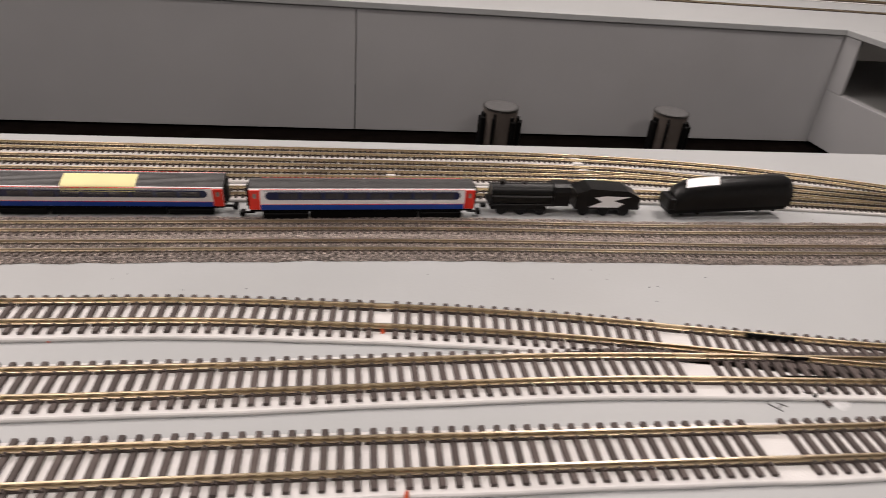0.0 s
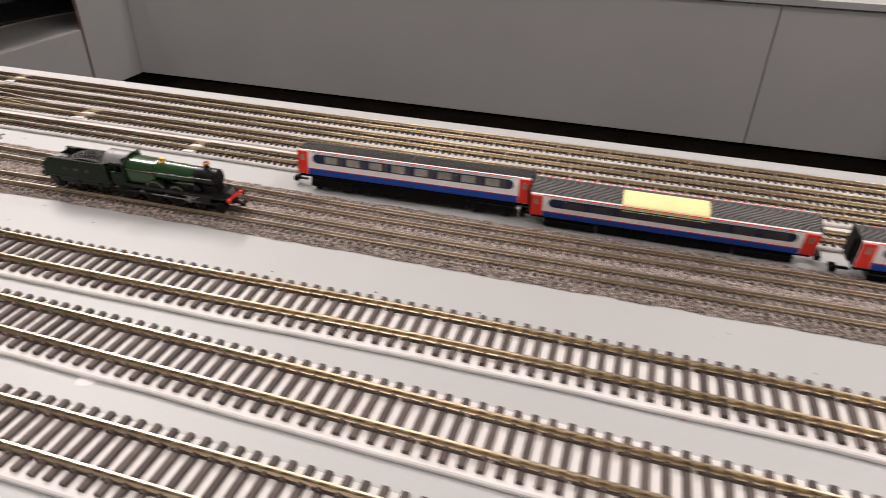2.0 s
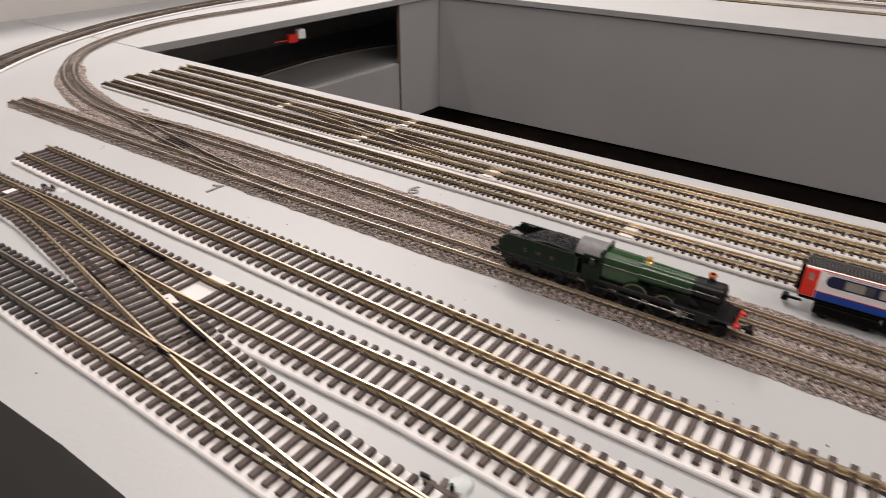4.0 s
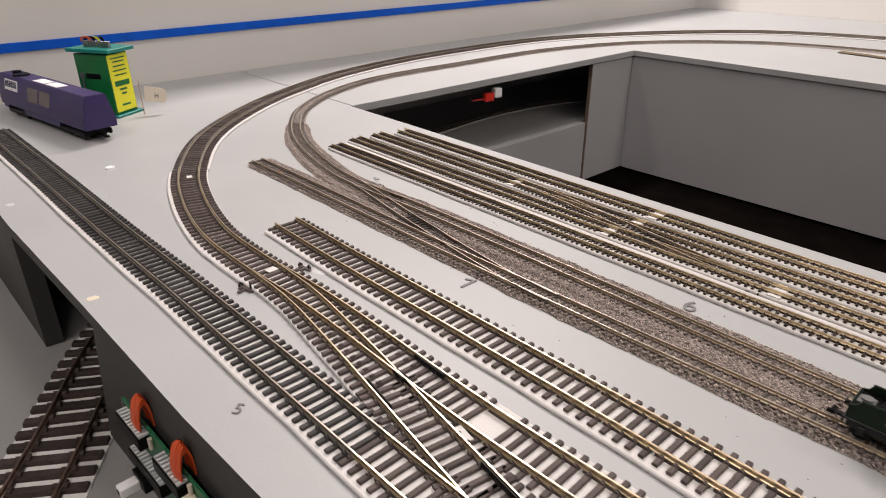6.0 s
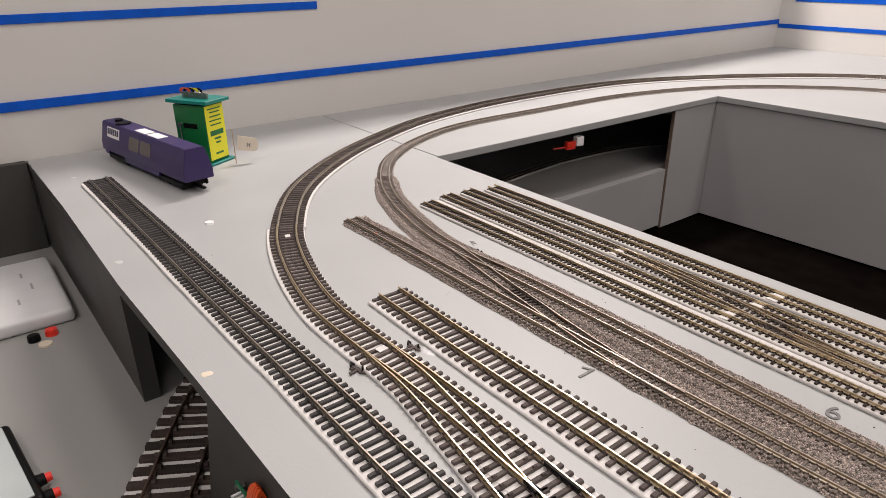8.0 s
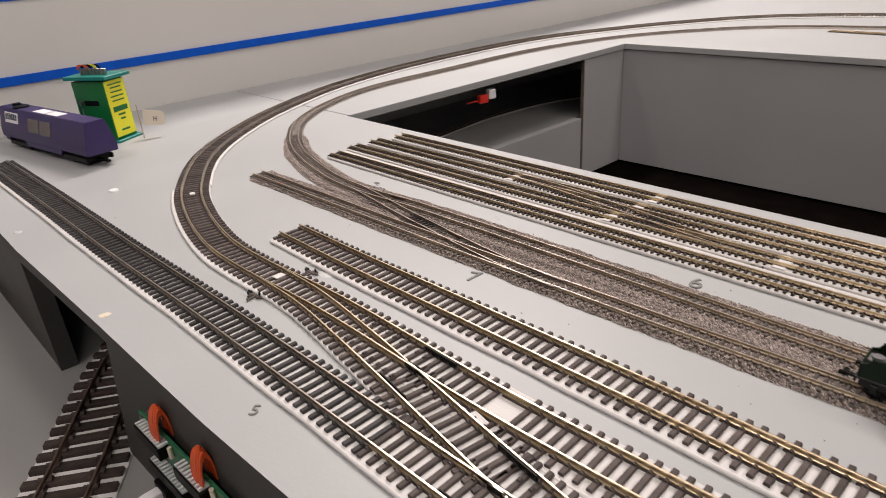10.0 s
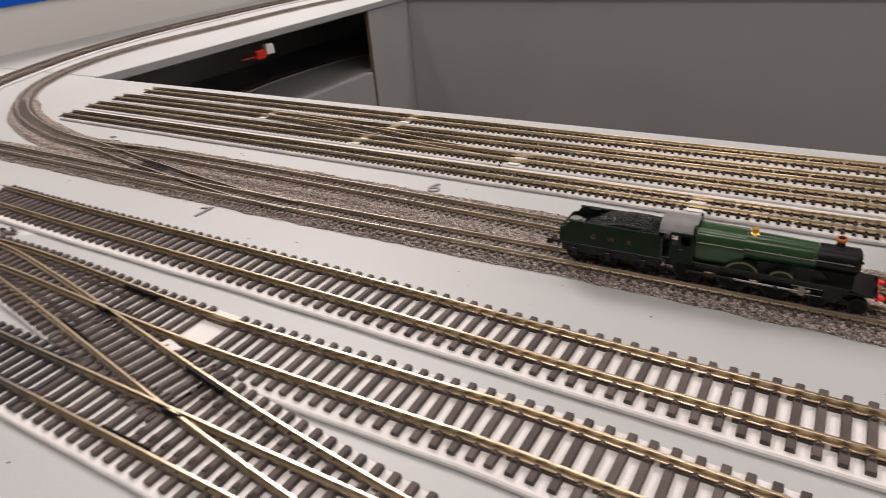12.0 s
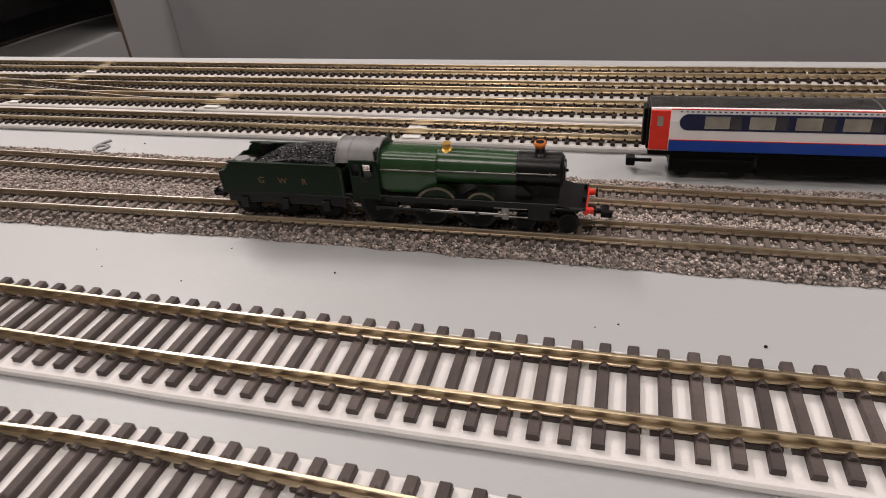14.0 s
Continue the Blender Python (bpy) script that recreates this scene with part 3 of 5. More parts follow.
lay_track("straight model track with brown sleepers and a crossover", P_OO2[JOINT:], OO, M_RAIL, M_SLEEPER, ends=(P_OO2[JOINT - 1], None), stretch=w2, gaps=[(-0.1414, 0.0042, -0.18), (0.595, 0.006, -0.2)], foam_sides=(0.0174, 0.0155), phase=0.0031)
lay_track("nickel-silver model track siding with brown sleepers on white foam", P_OO3, OO, M_RAIL, M_SLEEPER, gaps=[(0.4494, 0.004), (0.594, 0.005)], foam_sides=(0.0174, 0.0146), phase=0.00172)
oo_cross = lay_track("crossover model track between two parallel tracks", P_OX, SHALLOW_OO, M_RAIL, M_SLEEPER, gaps=[(-0.30, 0.11), (0.0, 0.115)], rails_z=-0.0002, name="crossover_track", foam_sides=(0.0155, 0.0155))
w3 = widen(P_NB1, P_NX, -0.31, -0.19, 0.0168, 0.013)
w4 = widen(P_NB2, P_NX, -0.43, -0.34, 0.0168, 0.013)
lay_track(NB_LABEL, P_NB1, NN, M_RAIL_N, M_SLEEPER_NB, z0=0.0022, foam=False, stretch=w3, phase=0.00031, near=lambda x, y: -0.42 < x < 0.78)
TURN = P_NB2.index((-0.627, 0.013))
lay_track("small curved model track buried in pale dusty ballast", P_NB2[: TURN + 1], NN, M_RAIL_DUST, M_SLEEPER_DUST, ends=(None, P_NB2[TURN + 1]), z0=0.0016, foam=False, near=lambda x, y: False)
lay_track("small straight model track bedded in grey ballast", P_NB2[TURN:], NN, M_RAIL_N, M_SLEEPER_NB, ends=(P_NB2[TURN - 1], None), z0=0.0022, foam=False, stretch=w4, near=lambda x, y: -0.42 < x < 0.78)
nb_cross = lay_track("small crossover track bedded in grey ballast", P_NX, NN, M_RAIL_DULL, M_SLEEPER_N, z0=0.0022, foam=False, gaps=[(-0.44, 0.10), (-0.19, 0.10)], rails_z=-0.00015, name="crossover_track")
w5 = widen(P_N2, P_N23, -0.18, -0.107, 0.0168, 0.016)
w6 = widen(P_N3, P_N23, -0.336, -0.25, 0.0168, 0.016)
lay_track(N_LABEL, P_N1, NN, M_RAIL_S, M_SLEEPER_N, gaps=[(0.0, 0.005), (0.466, 0.004)], foam_sides=(0.0098, 0.0145), near=lambda x, y: -0.42 < x < 0.78)
lay_track(N_LABEL, P_N2, NN, M_RAIL_S, M_SLEEPER_N, stretch=w5, gaps=[(-0.107, 0.005), (-0.224, 0.004), (0.466, 0.004)], foam_sides=(0.010, 0.010), near=lambda x, y: -0.42 < x < 0.78)
lay_track(N_LABEL, P_N3, NN, M_RAIL_S, M_SLEEPER_N, stretch=w6, gaps=[(-0.336, 0.004), (-0.219, 0.005), (0.618, 0.005)], foam_sides=(0.010, 0.010), phase=0.00125, near=lambda x, y: -0.42 < x < 0.78)
lay_track(N_LABEL, P_N4, NN, M_RAIL_S, M_SLEEPER_N, gaps=[(-0.217, 0.005), (0.618, 0.005)], foam_sides=(0.010, 0.0095), phase=0.004, near=lambda x, y: -0.42 < x < 0.78)
n_cross = lay_track("small crossover track on white foam", P_N23, SHALLOW_N, M_RAIL, M_SLEEPER_N, gaps=[(-0.30, 0.06), (-0.13, 0.05)], rails_z=-0.00015, name="crossover_track", foam_sides=(0.009, 0.009))
for pts, x, w in ((P_N1, 0.0, 0.005), (P_N1, 0.466, 0.004), (P_N2, -0.107, 0.005), (P_N2, -0.224, 0.004), (P_N2, 0.466, 0.004), (P_N3, -0.336, 0.004), (P_N3, -0.219, 0.005), (P_N3, 0.618, 0.005), (P_N4, -0.217, 0.005), (P_N4, 0.618, 0.005)):
    single("paper_slip", box(-w * 0.75, w * 0.75, -0.0088, 0.0088, 0.0, 0.0006, 0.0001), M_FOAM, "white paper slip under a rail joint", "paper slip", pose(x, at_x(pts, x), 0.0024, 0, 0, random.Random(x).uniform(-3, 3)), group="paper slips")


def turnout_iron(main, branch, kind, parent, z, reach, x0, x1, paint):
    """Black check rails and frog castings where a branch leaves a main track between x0 and x1."""
    lines = []
    for pts in (main, branch):
        fine = [p for p, _ in spline([q for q in pts if q[1] < 0.12 and q[0] > -0.6], 0.002)]
        xs, ys = np.array([p.x for p in fine]), np.array([p.y for p in fine])
        order = np.argsort(xs)
        lines.append((xs[order], ys[order]))
    at = [lambda x, l=l: float(np.interp(x, *l)) for l in lines]
    steps = np.linspace(x0, x1, 400)
    gap = np.array([at[1](x) - at[0](x) for x in steps])
    frog = float(steps[np.argmin(np.abs(np.abs(gap) - kind["gauge"]))])
    side = 1 if at[1](frog) > at[0](frog) else -1
    g = kind["gauge"] / 2
    away = 1 if abs(at[1](frog + 0.01) - at[0](frog + 0.01)) > abs(gap).min() and abs(at[1](frog + 0.01) - at[0](frog + 0.01)) > kind["gauge"] else -1

    def strip(name, f, a, b, w, h, label):
        pts = [Vector((a + (b - a) * i / 8, f(a + (b - a) * i / 8), 0)) for i in range(9)]
        line = [(p, (pts[min(i + 1, 8)] - pts[max(i - 1, 0)]).normalized()) for i, p in enumerate(pts)]
        part(name, sweep(line, [(-w, 0), (w, 0), (w, h * 0.8), (w * 0.5, h), (-w * 0.5, h), (-w, h * 0.8)], z=z), paint, parent, label)

    clear = kind["gauge"] * 0.085
    high = kind["rail"] * 0.98
    strip("check_rail", lambda x: at[0](x) - side * (g - clear), frog - reach, frog + reach, kind["head"] * 0.5, high, "dark check rail")
    strip("check_rail", lambda x: at[1](x) + side * (g - clear), frog - reach, frog + reach, kind["head"] * 0.5, high, "dark check rail")
    a, b = sorted((frog, frog - away * reach * 0.8))
    strip("wing_rail", lambda x: at[0](x) + side * (g - clear), a, b, kind["head"] * 0.45, high, "dark wing rail")
    strip("wing_rail", lambda x: at[1](x) - side * (g - clear), a, b, kind["head"] * 0.45, high, "dark wing rail")
    a, b = sorted((frog - away * 0.002, frog + away * reach * 0.55))
    strip("frog", lambda x: (at[0](x) + at[1](x)) / 2, a, b, kind["head"] * 0.8, high * 0.9, "dark frog casting")


top_oo, top_n = OO["foam"] + OO["height"], NN["foam"] + NN["height"]
turnout_iron(P_OO2, P_OX, OO, oo_cross, top_oo, 0.011, -0.33, -0.12, M_BLACK)
turnout_iron(P_OO1, P_OX, OO, oo_cross, top_oo, 0.011, -0.12, 0.03, M_BLACK)
turnout_iron(P_NB2, P_NX, NN, nb_cross, 0.0022 + NN["height"], 0.007, -0.42, -0.30, M_RAIL_RUSTY)
turnout_iron(P_NB1, P_NX, NN, nb_cross, 0.0022 + NN["height"], 0.007, -0.35, -0.20, M_RAIL_RUSTY)
turnout_iron(P_N3, P_N23, NN, n_cross, top_n, 0.006, -0.33, -0.2, M_RAIL_DULL)
turnout_iron(P_N2, P_N23, NN, n_cross, top_n, 0.006, -0.25, -0.11, M_RAIL_DULL)
turnout_iron(P_OO2, P_OO3, OO, oo_cross, top_oo, 0.012, 0.60, 0.75, M_BLACK)
# tracks on the boards behind the well
lay_track("small model track far behind the well", [(-0.40, 0.975), (-0.25, 0.955), (0.0, 0.950), (1.0, 0.950), (2.0, 0.950)], NN, M_RAIL, M_SLEEPER_N, near=lambda x, y: False, foam=False)
lay_track("small model track far behind the well", [(-0.2, 1.10), (0.5, 1.10), (2.0, 1.10)], OO, M_RAIL, M_SLEEPER, near=lambda x, y: False)

# ---- ballast ----
BEND = [p[1] < 0.02 for p in P_NB2].index(True)
BANDS = [(P_NB1, 0.0112, 0.0155), (P_NB2[BEND:], 0.0150, 0.0150)]


def ragged(p, k):
    """The wander of the ballast's edge at p."""
    thin = float(np.interp(p.x, (-0.2, -0.04, 0.05), (-0.0022, -0.0015, 0.0))) if k == 0 and p.y < -0.06 else 0.0
    if p.x < -0.5:
        thin -= float(np.interp(p.y, (-0.035, 0.015), (0.0, 0.0042)))
    return thin + 0.0013 * noise.noise(p * 45 + Vector((9 * k, 0, 0))) + 0.0008 * noise.noise(p * 160 + Vector((9 * k, 0, 0)))


def ballast_strip(pts, right, left, high):
    line = spline(pts, 0.006)
    b = bmesh.new()
    rings = []
    for p, d in line:
        side = Vector((-d.y, d.x, 0))
        r, l = right + ragged(p, 0), left + ragged(p, 1)
        rings.append([b.verts.new(p + side * u + Vector((0, 0, z))) for u, z in ((-r - 0.001, 0.0001), (-r + 0.0015, high), (0, high + 0.0003), (l - 0.0015, high), (l + 0.001, 0.0001))])
    for r0, r1 in zip(rings, rings[1:]):
        for i in range(4):
            b.faces.new((r0[i], r0[i + 1], r1[i + 1], r1[i]))
    return b


bm = bmesh.new()
for pts, right, left in BANDS:
    merge(bm, ballast_strip(pts, right, left, 0.0021))
ballast_bed = single("ballast_bed", bm, M_BALLAST_BED, "grey glued stone ballast under the small tracks", "ballast", kind="stuff")
part("dusty_ballast", ballast_strip(P_NB2[: BEND + 1], 0.0112, 0.0120, 0.0023), M_BALLAST_PALE, ballast_bed, "pale dusty ballast round the curve")


def scatter_grains(name, parent, bands, step, material):
    rng = np.random.default_rng(4)
    base = np.array([(1, 0, 0), (-1, 0, 0), (0, 1, 0), (0, -1, 0), (0, 0, 1), (0, 0, -1)], float)
    faces = np.array([(0, 2, 4), (2, 1, 4), (1, 3, 4), (3, 0, 4), (2, 0, 5), (1, 2, 5), (3, 1, 5), (0, 3, 5)])
    centres = []
    for pts, right, left in bands:
        line = spline(pts, step)
        p = np.array([tuple(q[:2]) for q, _ in line])
        d = np.array([tuple(q[:2]) for _, q in line])
        n = int((right + left) / step)
        rr = np.array([right + ragged(q, 0) for q, _ in line])[:, None]
        ll = np.array([left + ragged(q, 1) for q, _ in line])[:, None]
        u = -rr - 0.0013 + rng.uniform(0, 1, (len(p), n)) * (rr + ll + 0.0026)
        along = rng.uniform(-step, step, u.shape)
        x = p[:, :1] + d[:, :1] * along - d[:, 1:] * u
        y = p[:, 1:] + d[:, 1:] * along + d[:, :1] * u
        edge = np.where(u > 0, ll, rr)
        z = 0.0004 + 0.002 * np.clip((edge + 0.001 - np.abs(u)) / 0.0025, 0, 1) + rng.normal(0, 0.00018, u.shape)
        keep = (np.abs(np.abs(u) - 0.0046) > 0.0009)
        centres.append(np.stack([x[keep], y[keep], np.maximum(z[keep], 0.0003)], -1))
    c = np.concatenate(centres)
    size = rng.uniform(0.00028, 0.00064, (len(c), 1, 1)) * rng.uniform(0.6, 1.3, (len(c), 1, 3))
    ang = rng.uniform(0, 6.283, len(c))
    tilt = rng.uniform(-0.6, 0.6, len(c))
    v = base[None] * size
    v = np.stack([v[..., 0] * np.cos(tilt)[:, None] - v[..., 2] * np.sin(tilt)[:, None], v[..., 1], v[..., 0] * np.sin(tilt)[:, None] + v[..., 2] * np.cos(tilt)[:, None]], -1)
    v = np.stack([v[..., 0] * np.cos(ang)[:, None] - v[..., 1] * np.sin(ang)[:, None], v[..., 0] * np.sin(ang)[:, None] + v[..., 1] * np.cos(ang)[:, None], v[..., 2]], -1) + c[:, None]
    f = (faces[None] + 6 * np.arange(len(c))[:, None, None]).reshape(-1, 3)
    me = bpy.data.meshes.new(name)
    me.vertices.add(len(c) * 6)
    me.vertices.foreach_set("co", v.reshape(-1))
    me.loops.add(len(f) * 3)
    me.loops.foreach_set("vertex_index", f.reshape(-1).astype(np.int32))
    me.polygons.add(len(f))
    me.polygons.foreach_set("loop_start", np.arange(0, len(f) * 3, 3, dtype=np.int32))
    me.update(calc_edges=True)
    me.materials.append(material)
    ob = new(name, me)
    ob.parent = parent
    return tagged(ob, kind="stuff")


scatter_grains("ballast_stones", ballast_bed, BANDS, 0.00072, M_BALLAST)


# ---- rolling stock ----
MM = 0.001


def arc(cx, cz, r, a0, a1, n):
    return [(cx + r * math.cos(radians(a0 + (a1 - a0) * i / n)), cz + r * math.sin(radians(a0 + (a1 - a0) * i / n))) for i in range(n + 1)]


def scaled(bm):
    bm.transform(Matrix.Scale(MM, 4))
    return bm


def wheel(r, y, parent, name="wheel", spokes=0, m=None, mat_=None):
    bm = cyl((0, -1.0, 0), "y", r, r, 2.0, 28)
    cyl((0, -1.35, 0), "y", r * 0.82, r * 0.82, 0.5, 28, bm)
    cyl((0, -1.6, 0), "y", r * 0.22, r * 0.18, 0.6, 12, bm)
    ob = part(name, scaled(bm), mat_ or M_BLACK, parent, smooth=True, m=m)
    return ob


def along(x):
    """Stretches the engine's length to its true wheelbase."""
    return float(np.interp(x, [-70, -62, -24, -9.2, 7, 33, 47, 57, 70], [-70, -62, -19.5, -6.5, 11, 35.0, 47.5, 57, 70]))


def warped(bm):
    for v in bm.verts:
        v.co.x = along(v.co.x)
    return scaled(bm)


def steam_locomotive(m):
    """Millimetres; x forward, origin under the middle at rail top."""
    loco = thing("steam_locomotive", "green and black model steam locomotive with coal tender on ballasted track", "model train", m)

    def add(name, bm, material, label="", smooth=False):
        return part(name, warped(bm), material, loco, label, smooth)

    # tender, x -63 to -22
    bm = box(-62, -21, -8.3, 8.3, 8.2, 9.2, 0.2)
    box(-61, -23, -7.2, 7.2, 4.6, 8.2, 0.3, bm)
    add("tender_frame", bm, M_BLACKSATIN, "black tender frame")
    bm = bmesh.new()
    for s in (-1, 1):
        prism([(-61.5, 9.2), (-22.5, 9.2), (-22.5, 18.2), (-24.5, 19.2), (-27, 19.2), (-57, 19.2), (-58.2, 18.4), (-59.2, 16.6), (-61.5, 15.8)], "y", *sorted((s * 7.3, s * 8.2)), bm)
    box(-61.6, -60.8, -8.2, 8.2, 9.2, 15.8, 0.15, bm)
    box(-24, -23, -7.3, 7.3, 9.2, 17.0, 0.15, bm)
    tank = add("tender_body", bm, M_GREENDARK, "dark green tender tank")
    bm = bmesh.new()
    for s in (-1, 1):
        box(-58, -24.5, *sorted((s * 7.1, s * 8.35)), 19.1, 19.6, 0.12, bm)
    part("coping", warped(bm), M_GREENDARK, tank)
    add("tender_top", box(-61, -24, -7.3, 7.3, 14.2, 15.2, 0.1), M_BLACKSATIN, "black tender top plate")
    bm = cyl((-57.5, 0, 15.2), "z", 2.4, 2.2, 1.9, 20)
    box(-60.5, -54.5, -3.2, 3.2, 15.2, 16.0, 0.3, bm)
    add("water_filler", bm, M_ROOFGREY, "grey water filler dome", True)
    add("fire_iron_rack", box(-53.5, -49.5, 4.6, 6.2, 15.2, 20.3, 0.25), M_BLACKSATIN)
    # coal heap of many lumps on a mound
    rng = random.Random(3)
    bm = bmesh.new()
    prism([(-52, 15.2), (-25, 15.2), (-25, 19.3), (-30, 20.4), (-38, 20.6), (-46, 19.2), (-52, 16)], "y", -6.9, 6.9, bm)
    for i in range(1500):
        x, y = rng.uniform(-52.5, -25), rng.uniform(-7, 7)
        top = np.interp(x, [-53, -46, -38, -30, -25], [15.6, 19.4, 21.0, 20.9, 19.6]) - 0.022 * y * y
        r = rng.uniform(0.28, 0.62)
        t = bmesh.new()
        bmesh.ops.create_icosphere(t, subdivisions=1, radius=r)
        for v in t.verts:
            v.co *= rng.uniform(0.75, 1.2)
        t.transform(Matrix.Translation((x, y, top + rng.uniform(-0.2, 0.25))) @ Euler((rng.uniform(0, 3), rng.uniform(0, 3), rng.uniform(0, 3))).to_matrix().to_4x4())
        me = bpy.data.meshes.new("t")
        t.to_mesh(me)
        t.free()
        bm.from_mesh(me)
        bpy.data.meshes.remove(me)
    add("coal", bm, M_COAL, "heap of glossy black coal")
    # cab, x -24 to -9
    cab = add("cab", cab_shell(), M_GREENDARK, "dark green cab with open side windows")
    roof = [(-8.7 + 0, 21.6)] + [(8.9 * math.sin(radians(a)), 16.2 + 9.2 * math.cos(radians(a))) for a in range(-62, 63, 8)] + [(8.2 * math.sin(radians(a)), 15.6 + 9.2 * math.cos(radians(a))) for a in range(60, -61, -8)]
    bm = prism(roof[1:], "x", -24.5, -9.2)
    bmesh.ops.bevel(bm, geom=[e for e in bm.edges if abs(e.verts[0].co.x - e.verts[1].co.x) < 1e-5], offset=0.12, segments=1, affect="EDGES")
    part("cab_roof", warped(bm), M_ROOFGREY, cab, "grey rounded cab roof", True)
    bm = bmesh.new()
    for x in (-24.6, -20.5, -9.6):
        prism([(9.05 * math.sin(radians(a)), 16.25 + 9.25 * math.cos(radians(a))) for a in range(-60, 61, 8)] + [(8.9 * math.sin(radians(a)), 16.1 + 9.2 * math.cos(radians(a))) for a in range(60, -61, -8)], "x", x, x + 0.45, bm)
    part("roof_rib", warped(bm), M_ROOFGREY, cab)
    for s in (-1, 1):
        bm = box(-15.8, -13.2, *sorted((s * 8.15, s * 8.38)), 13.5, 14.9, 0.08)
        part("number_plate", warped(bm), M_BLACKSATIN, cab)
        bm = cyl((-23.3, s * 8.0, 9.5), "z", 0.22, 0.22, 9.0, 8)
        part("handrail", warped(bm), M_STEEL, loco)
    # boiler
    bm = bmesh.new()
    rings = []
    for x, k in ((-10, 0.99), (7.2, 0.94)):
        half = [(6.4, 10.5), (6.75, 15.5), (6.65, 19.4), (6.1, 21.2), (5.2, 22.3), (3.4, 22.9), (1.6, 23.1)]
        rings.append([bm.verts.new((x, y * k, 17.4 + (z - 17.4) * k)) for y, z in half + [(-y, z) for y, z in reversed(half)]])
    for i in range(14):
        bm.faces.new((rings[0][i], rings[0][(i + 1) % 14], rings[1][(i + 1) % 14], rings[1][i]))
    bm.faces.new(rings[0])
    bm.faces.new(rings[1])
    add("firebox", bm, M_GREEN, "bright green firebox", True)
    add("boiler", cyl((6.8, 0, 17.4), "x", 5.75, 5.0, 26.0, 40), M_GREEN, "bright green tapered boiler", True)
    bm = bmesh.new()
    for x, r in ((7.2, 5.9), (14.5, 5.65), (22.5, 5.42), (30.5, 5.2)):
        cyl((x, 0, 17.4), "x", r - 0.04, r - 0.04, 0.45, 40, bm)
    add("boiler_band", bm, M_GREEN, smooth=True)
    bm = cyl((33, 0, 17.4), "x", 5.15, 5.15, 14.0, 40)
    cyl((47, 0, 17.4), "x", 5.15, 4.1, 0.9, 40, bm)
    cyl((47.6, 0, 17.4), "x", 3.6, 3.2, 0.8, 32, bm)
    cyl((48.2, 0, 17.4), "x", 0.5, 0.4, 1.0, 10, bm)
    prism([(-4.6, 10.2), (4.6, 10.2), (3.4, 14.5), (-3.4, 14.5)], "x", 34, 47, bm)
    add("smokebox", bm, M_BLACKSATIN, "black smokebox", True)
    bm = cyl((40, 0, 22.2), "z", 2.4, 1.75, 0.8, 28)
    cyl((40, 0, 22.9), "z", 1.65, 1.55, 1.6, 28, bm)
    add("chimney", bm, M_BLACKSATIN, smooth=True)
    bm = cyl((40, 0, 24.5), "z", 1.55, 2.15, 1.0, 28)
    cyl((40, 0, 25.5), "z", 2.15, 1.9, 0.55, 28, bm)
    add("chimney_cap", bm, M_COPPER, "polished copper chimney cap", True)
    add("chimney_mouth", cyl((40, 0, 25.75), "z", 1.35, 1.35, 0.35, 24), M_BLACK)
    bm = cyl((9.6, 0, 22.3), "z", 2.7, 1.5, 0.9, 24)
    cyl((9.6, 0, 23.1), "z", 1.35, 1.1, 1.3, 24, bm)
    cyl((9.6, 0, 24.3), "z", 1.3, 1.45, 0.5, 24, bm)
    add("safety_valve", bm, M_BRASS, "polished brass safety valve cover", True)
    for s in (-1, 1):
        bm = cyl((-9, s * 6.85, 18.4), "x", 0.2, 0.2, 16, 8)
        cyl((7, s * 6.1, 18.4), "x", 0.2, 0.2, 26, 8, bm)
        cyl((33, s * 5.55, 18.4), "x", 0.2, 0.2, 13, 8, bm)
        for x in (-4, 8, 20, 32, 44):
            box(x - 0.25, x + 0.25, *sorted((s * 5.0, s * 6.3)), 18.3, 18.8, 0.0, bm)
        add("boiler_handrail", bm, M_STEEL)
    # running plate, splashers, frames
    bm = box(-24, 47, -8.2, 8.2, 9.6, 10.3, 0.12)
    for s in (-1, 1):
        box(-8, 46, *sorted((s * 7.95, s * 8.15)), 8.3, 9.7, 0.0, bm)
    box(46, 54, -8.2, 8.2, 8.4, 9.2, 0.15, bm)
    prism([(47, 9.9), (47, 10.3), (51, 9.2), (50.4, 8.6)], "y", -8.2, 8.2, bm)
    box(-22, 46, -4.6, 4.6, 5.0, 9.6, 0.2, bm)
    add("running_plate", bm, M_BLACKSATIN, "black running plate and frames")
    for x0, r in ((7.6, 5.9), (22.0, 4.7)):
        for s in (-1, 1):
            bm = prism([(x0 + r * math.cos(radians(a)), 8.6 + r * 0.82 * math.sin(radians(a))) for a in range(10, 171, 10)], "y", *sorted((s * 4.5, s * 7.6)))
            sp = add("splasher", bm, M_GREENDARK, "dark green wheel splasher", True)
            rim = prism([(x0 + (r + 0.25) * math.cos(radians(a)), 8.6 + (r * 0.82 + 0.25) * math.sin(radians(a))) for a in range(12, 169, 8)] + [(x0 + (r - 0.45) * math.cos(radians(a)), 8.6 + (r * 0.82 - 0.45) * math.sin(radians(a))) for a in range(168, 11, -8)], "y", *sorted((s * 7.5, s * 7.85)))
            part("splasher_rim", warped(rim), M_BEADING, sp, "thin metal beading")
    bm = prism([(33, 10.3), (38, 10.3), (38, 12), (35, 14.5), (33, 14.5)], "y", -6.0, 6.0)
    box(37.0, 44.5, -7.6, 7.6, 4.0, 9.6, 0.4, bm)
    add("cylinder_block", bm, M_BLACKSATIN, "black outside cylinder block")
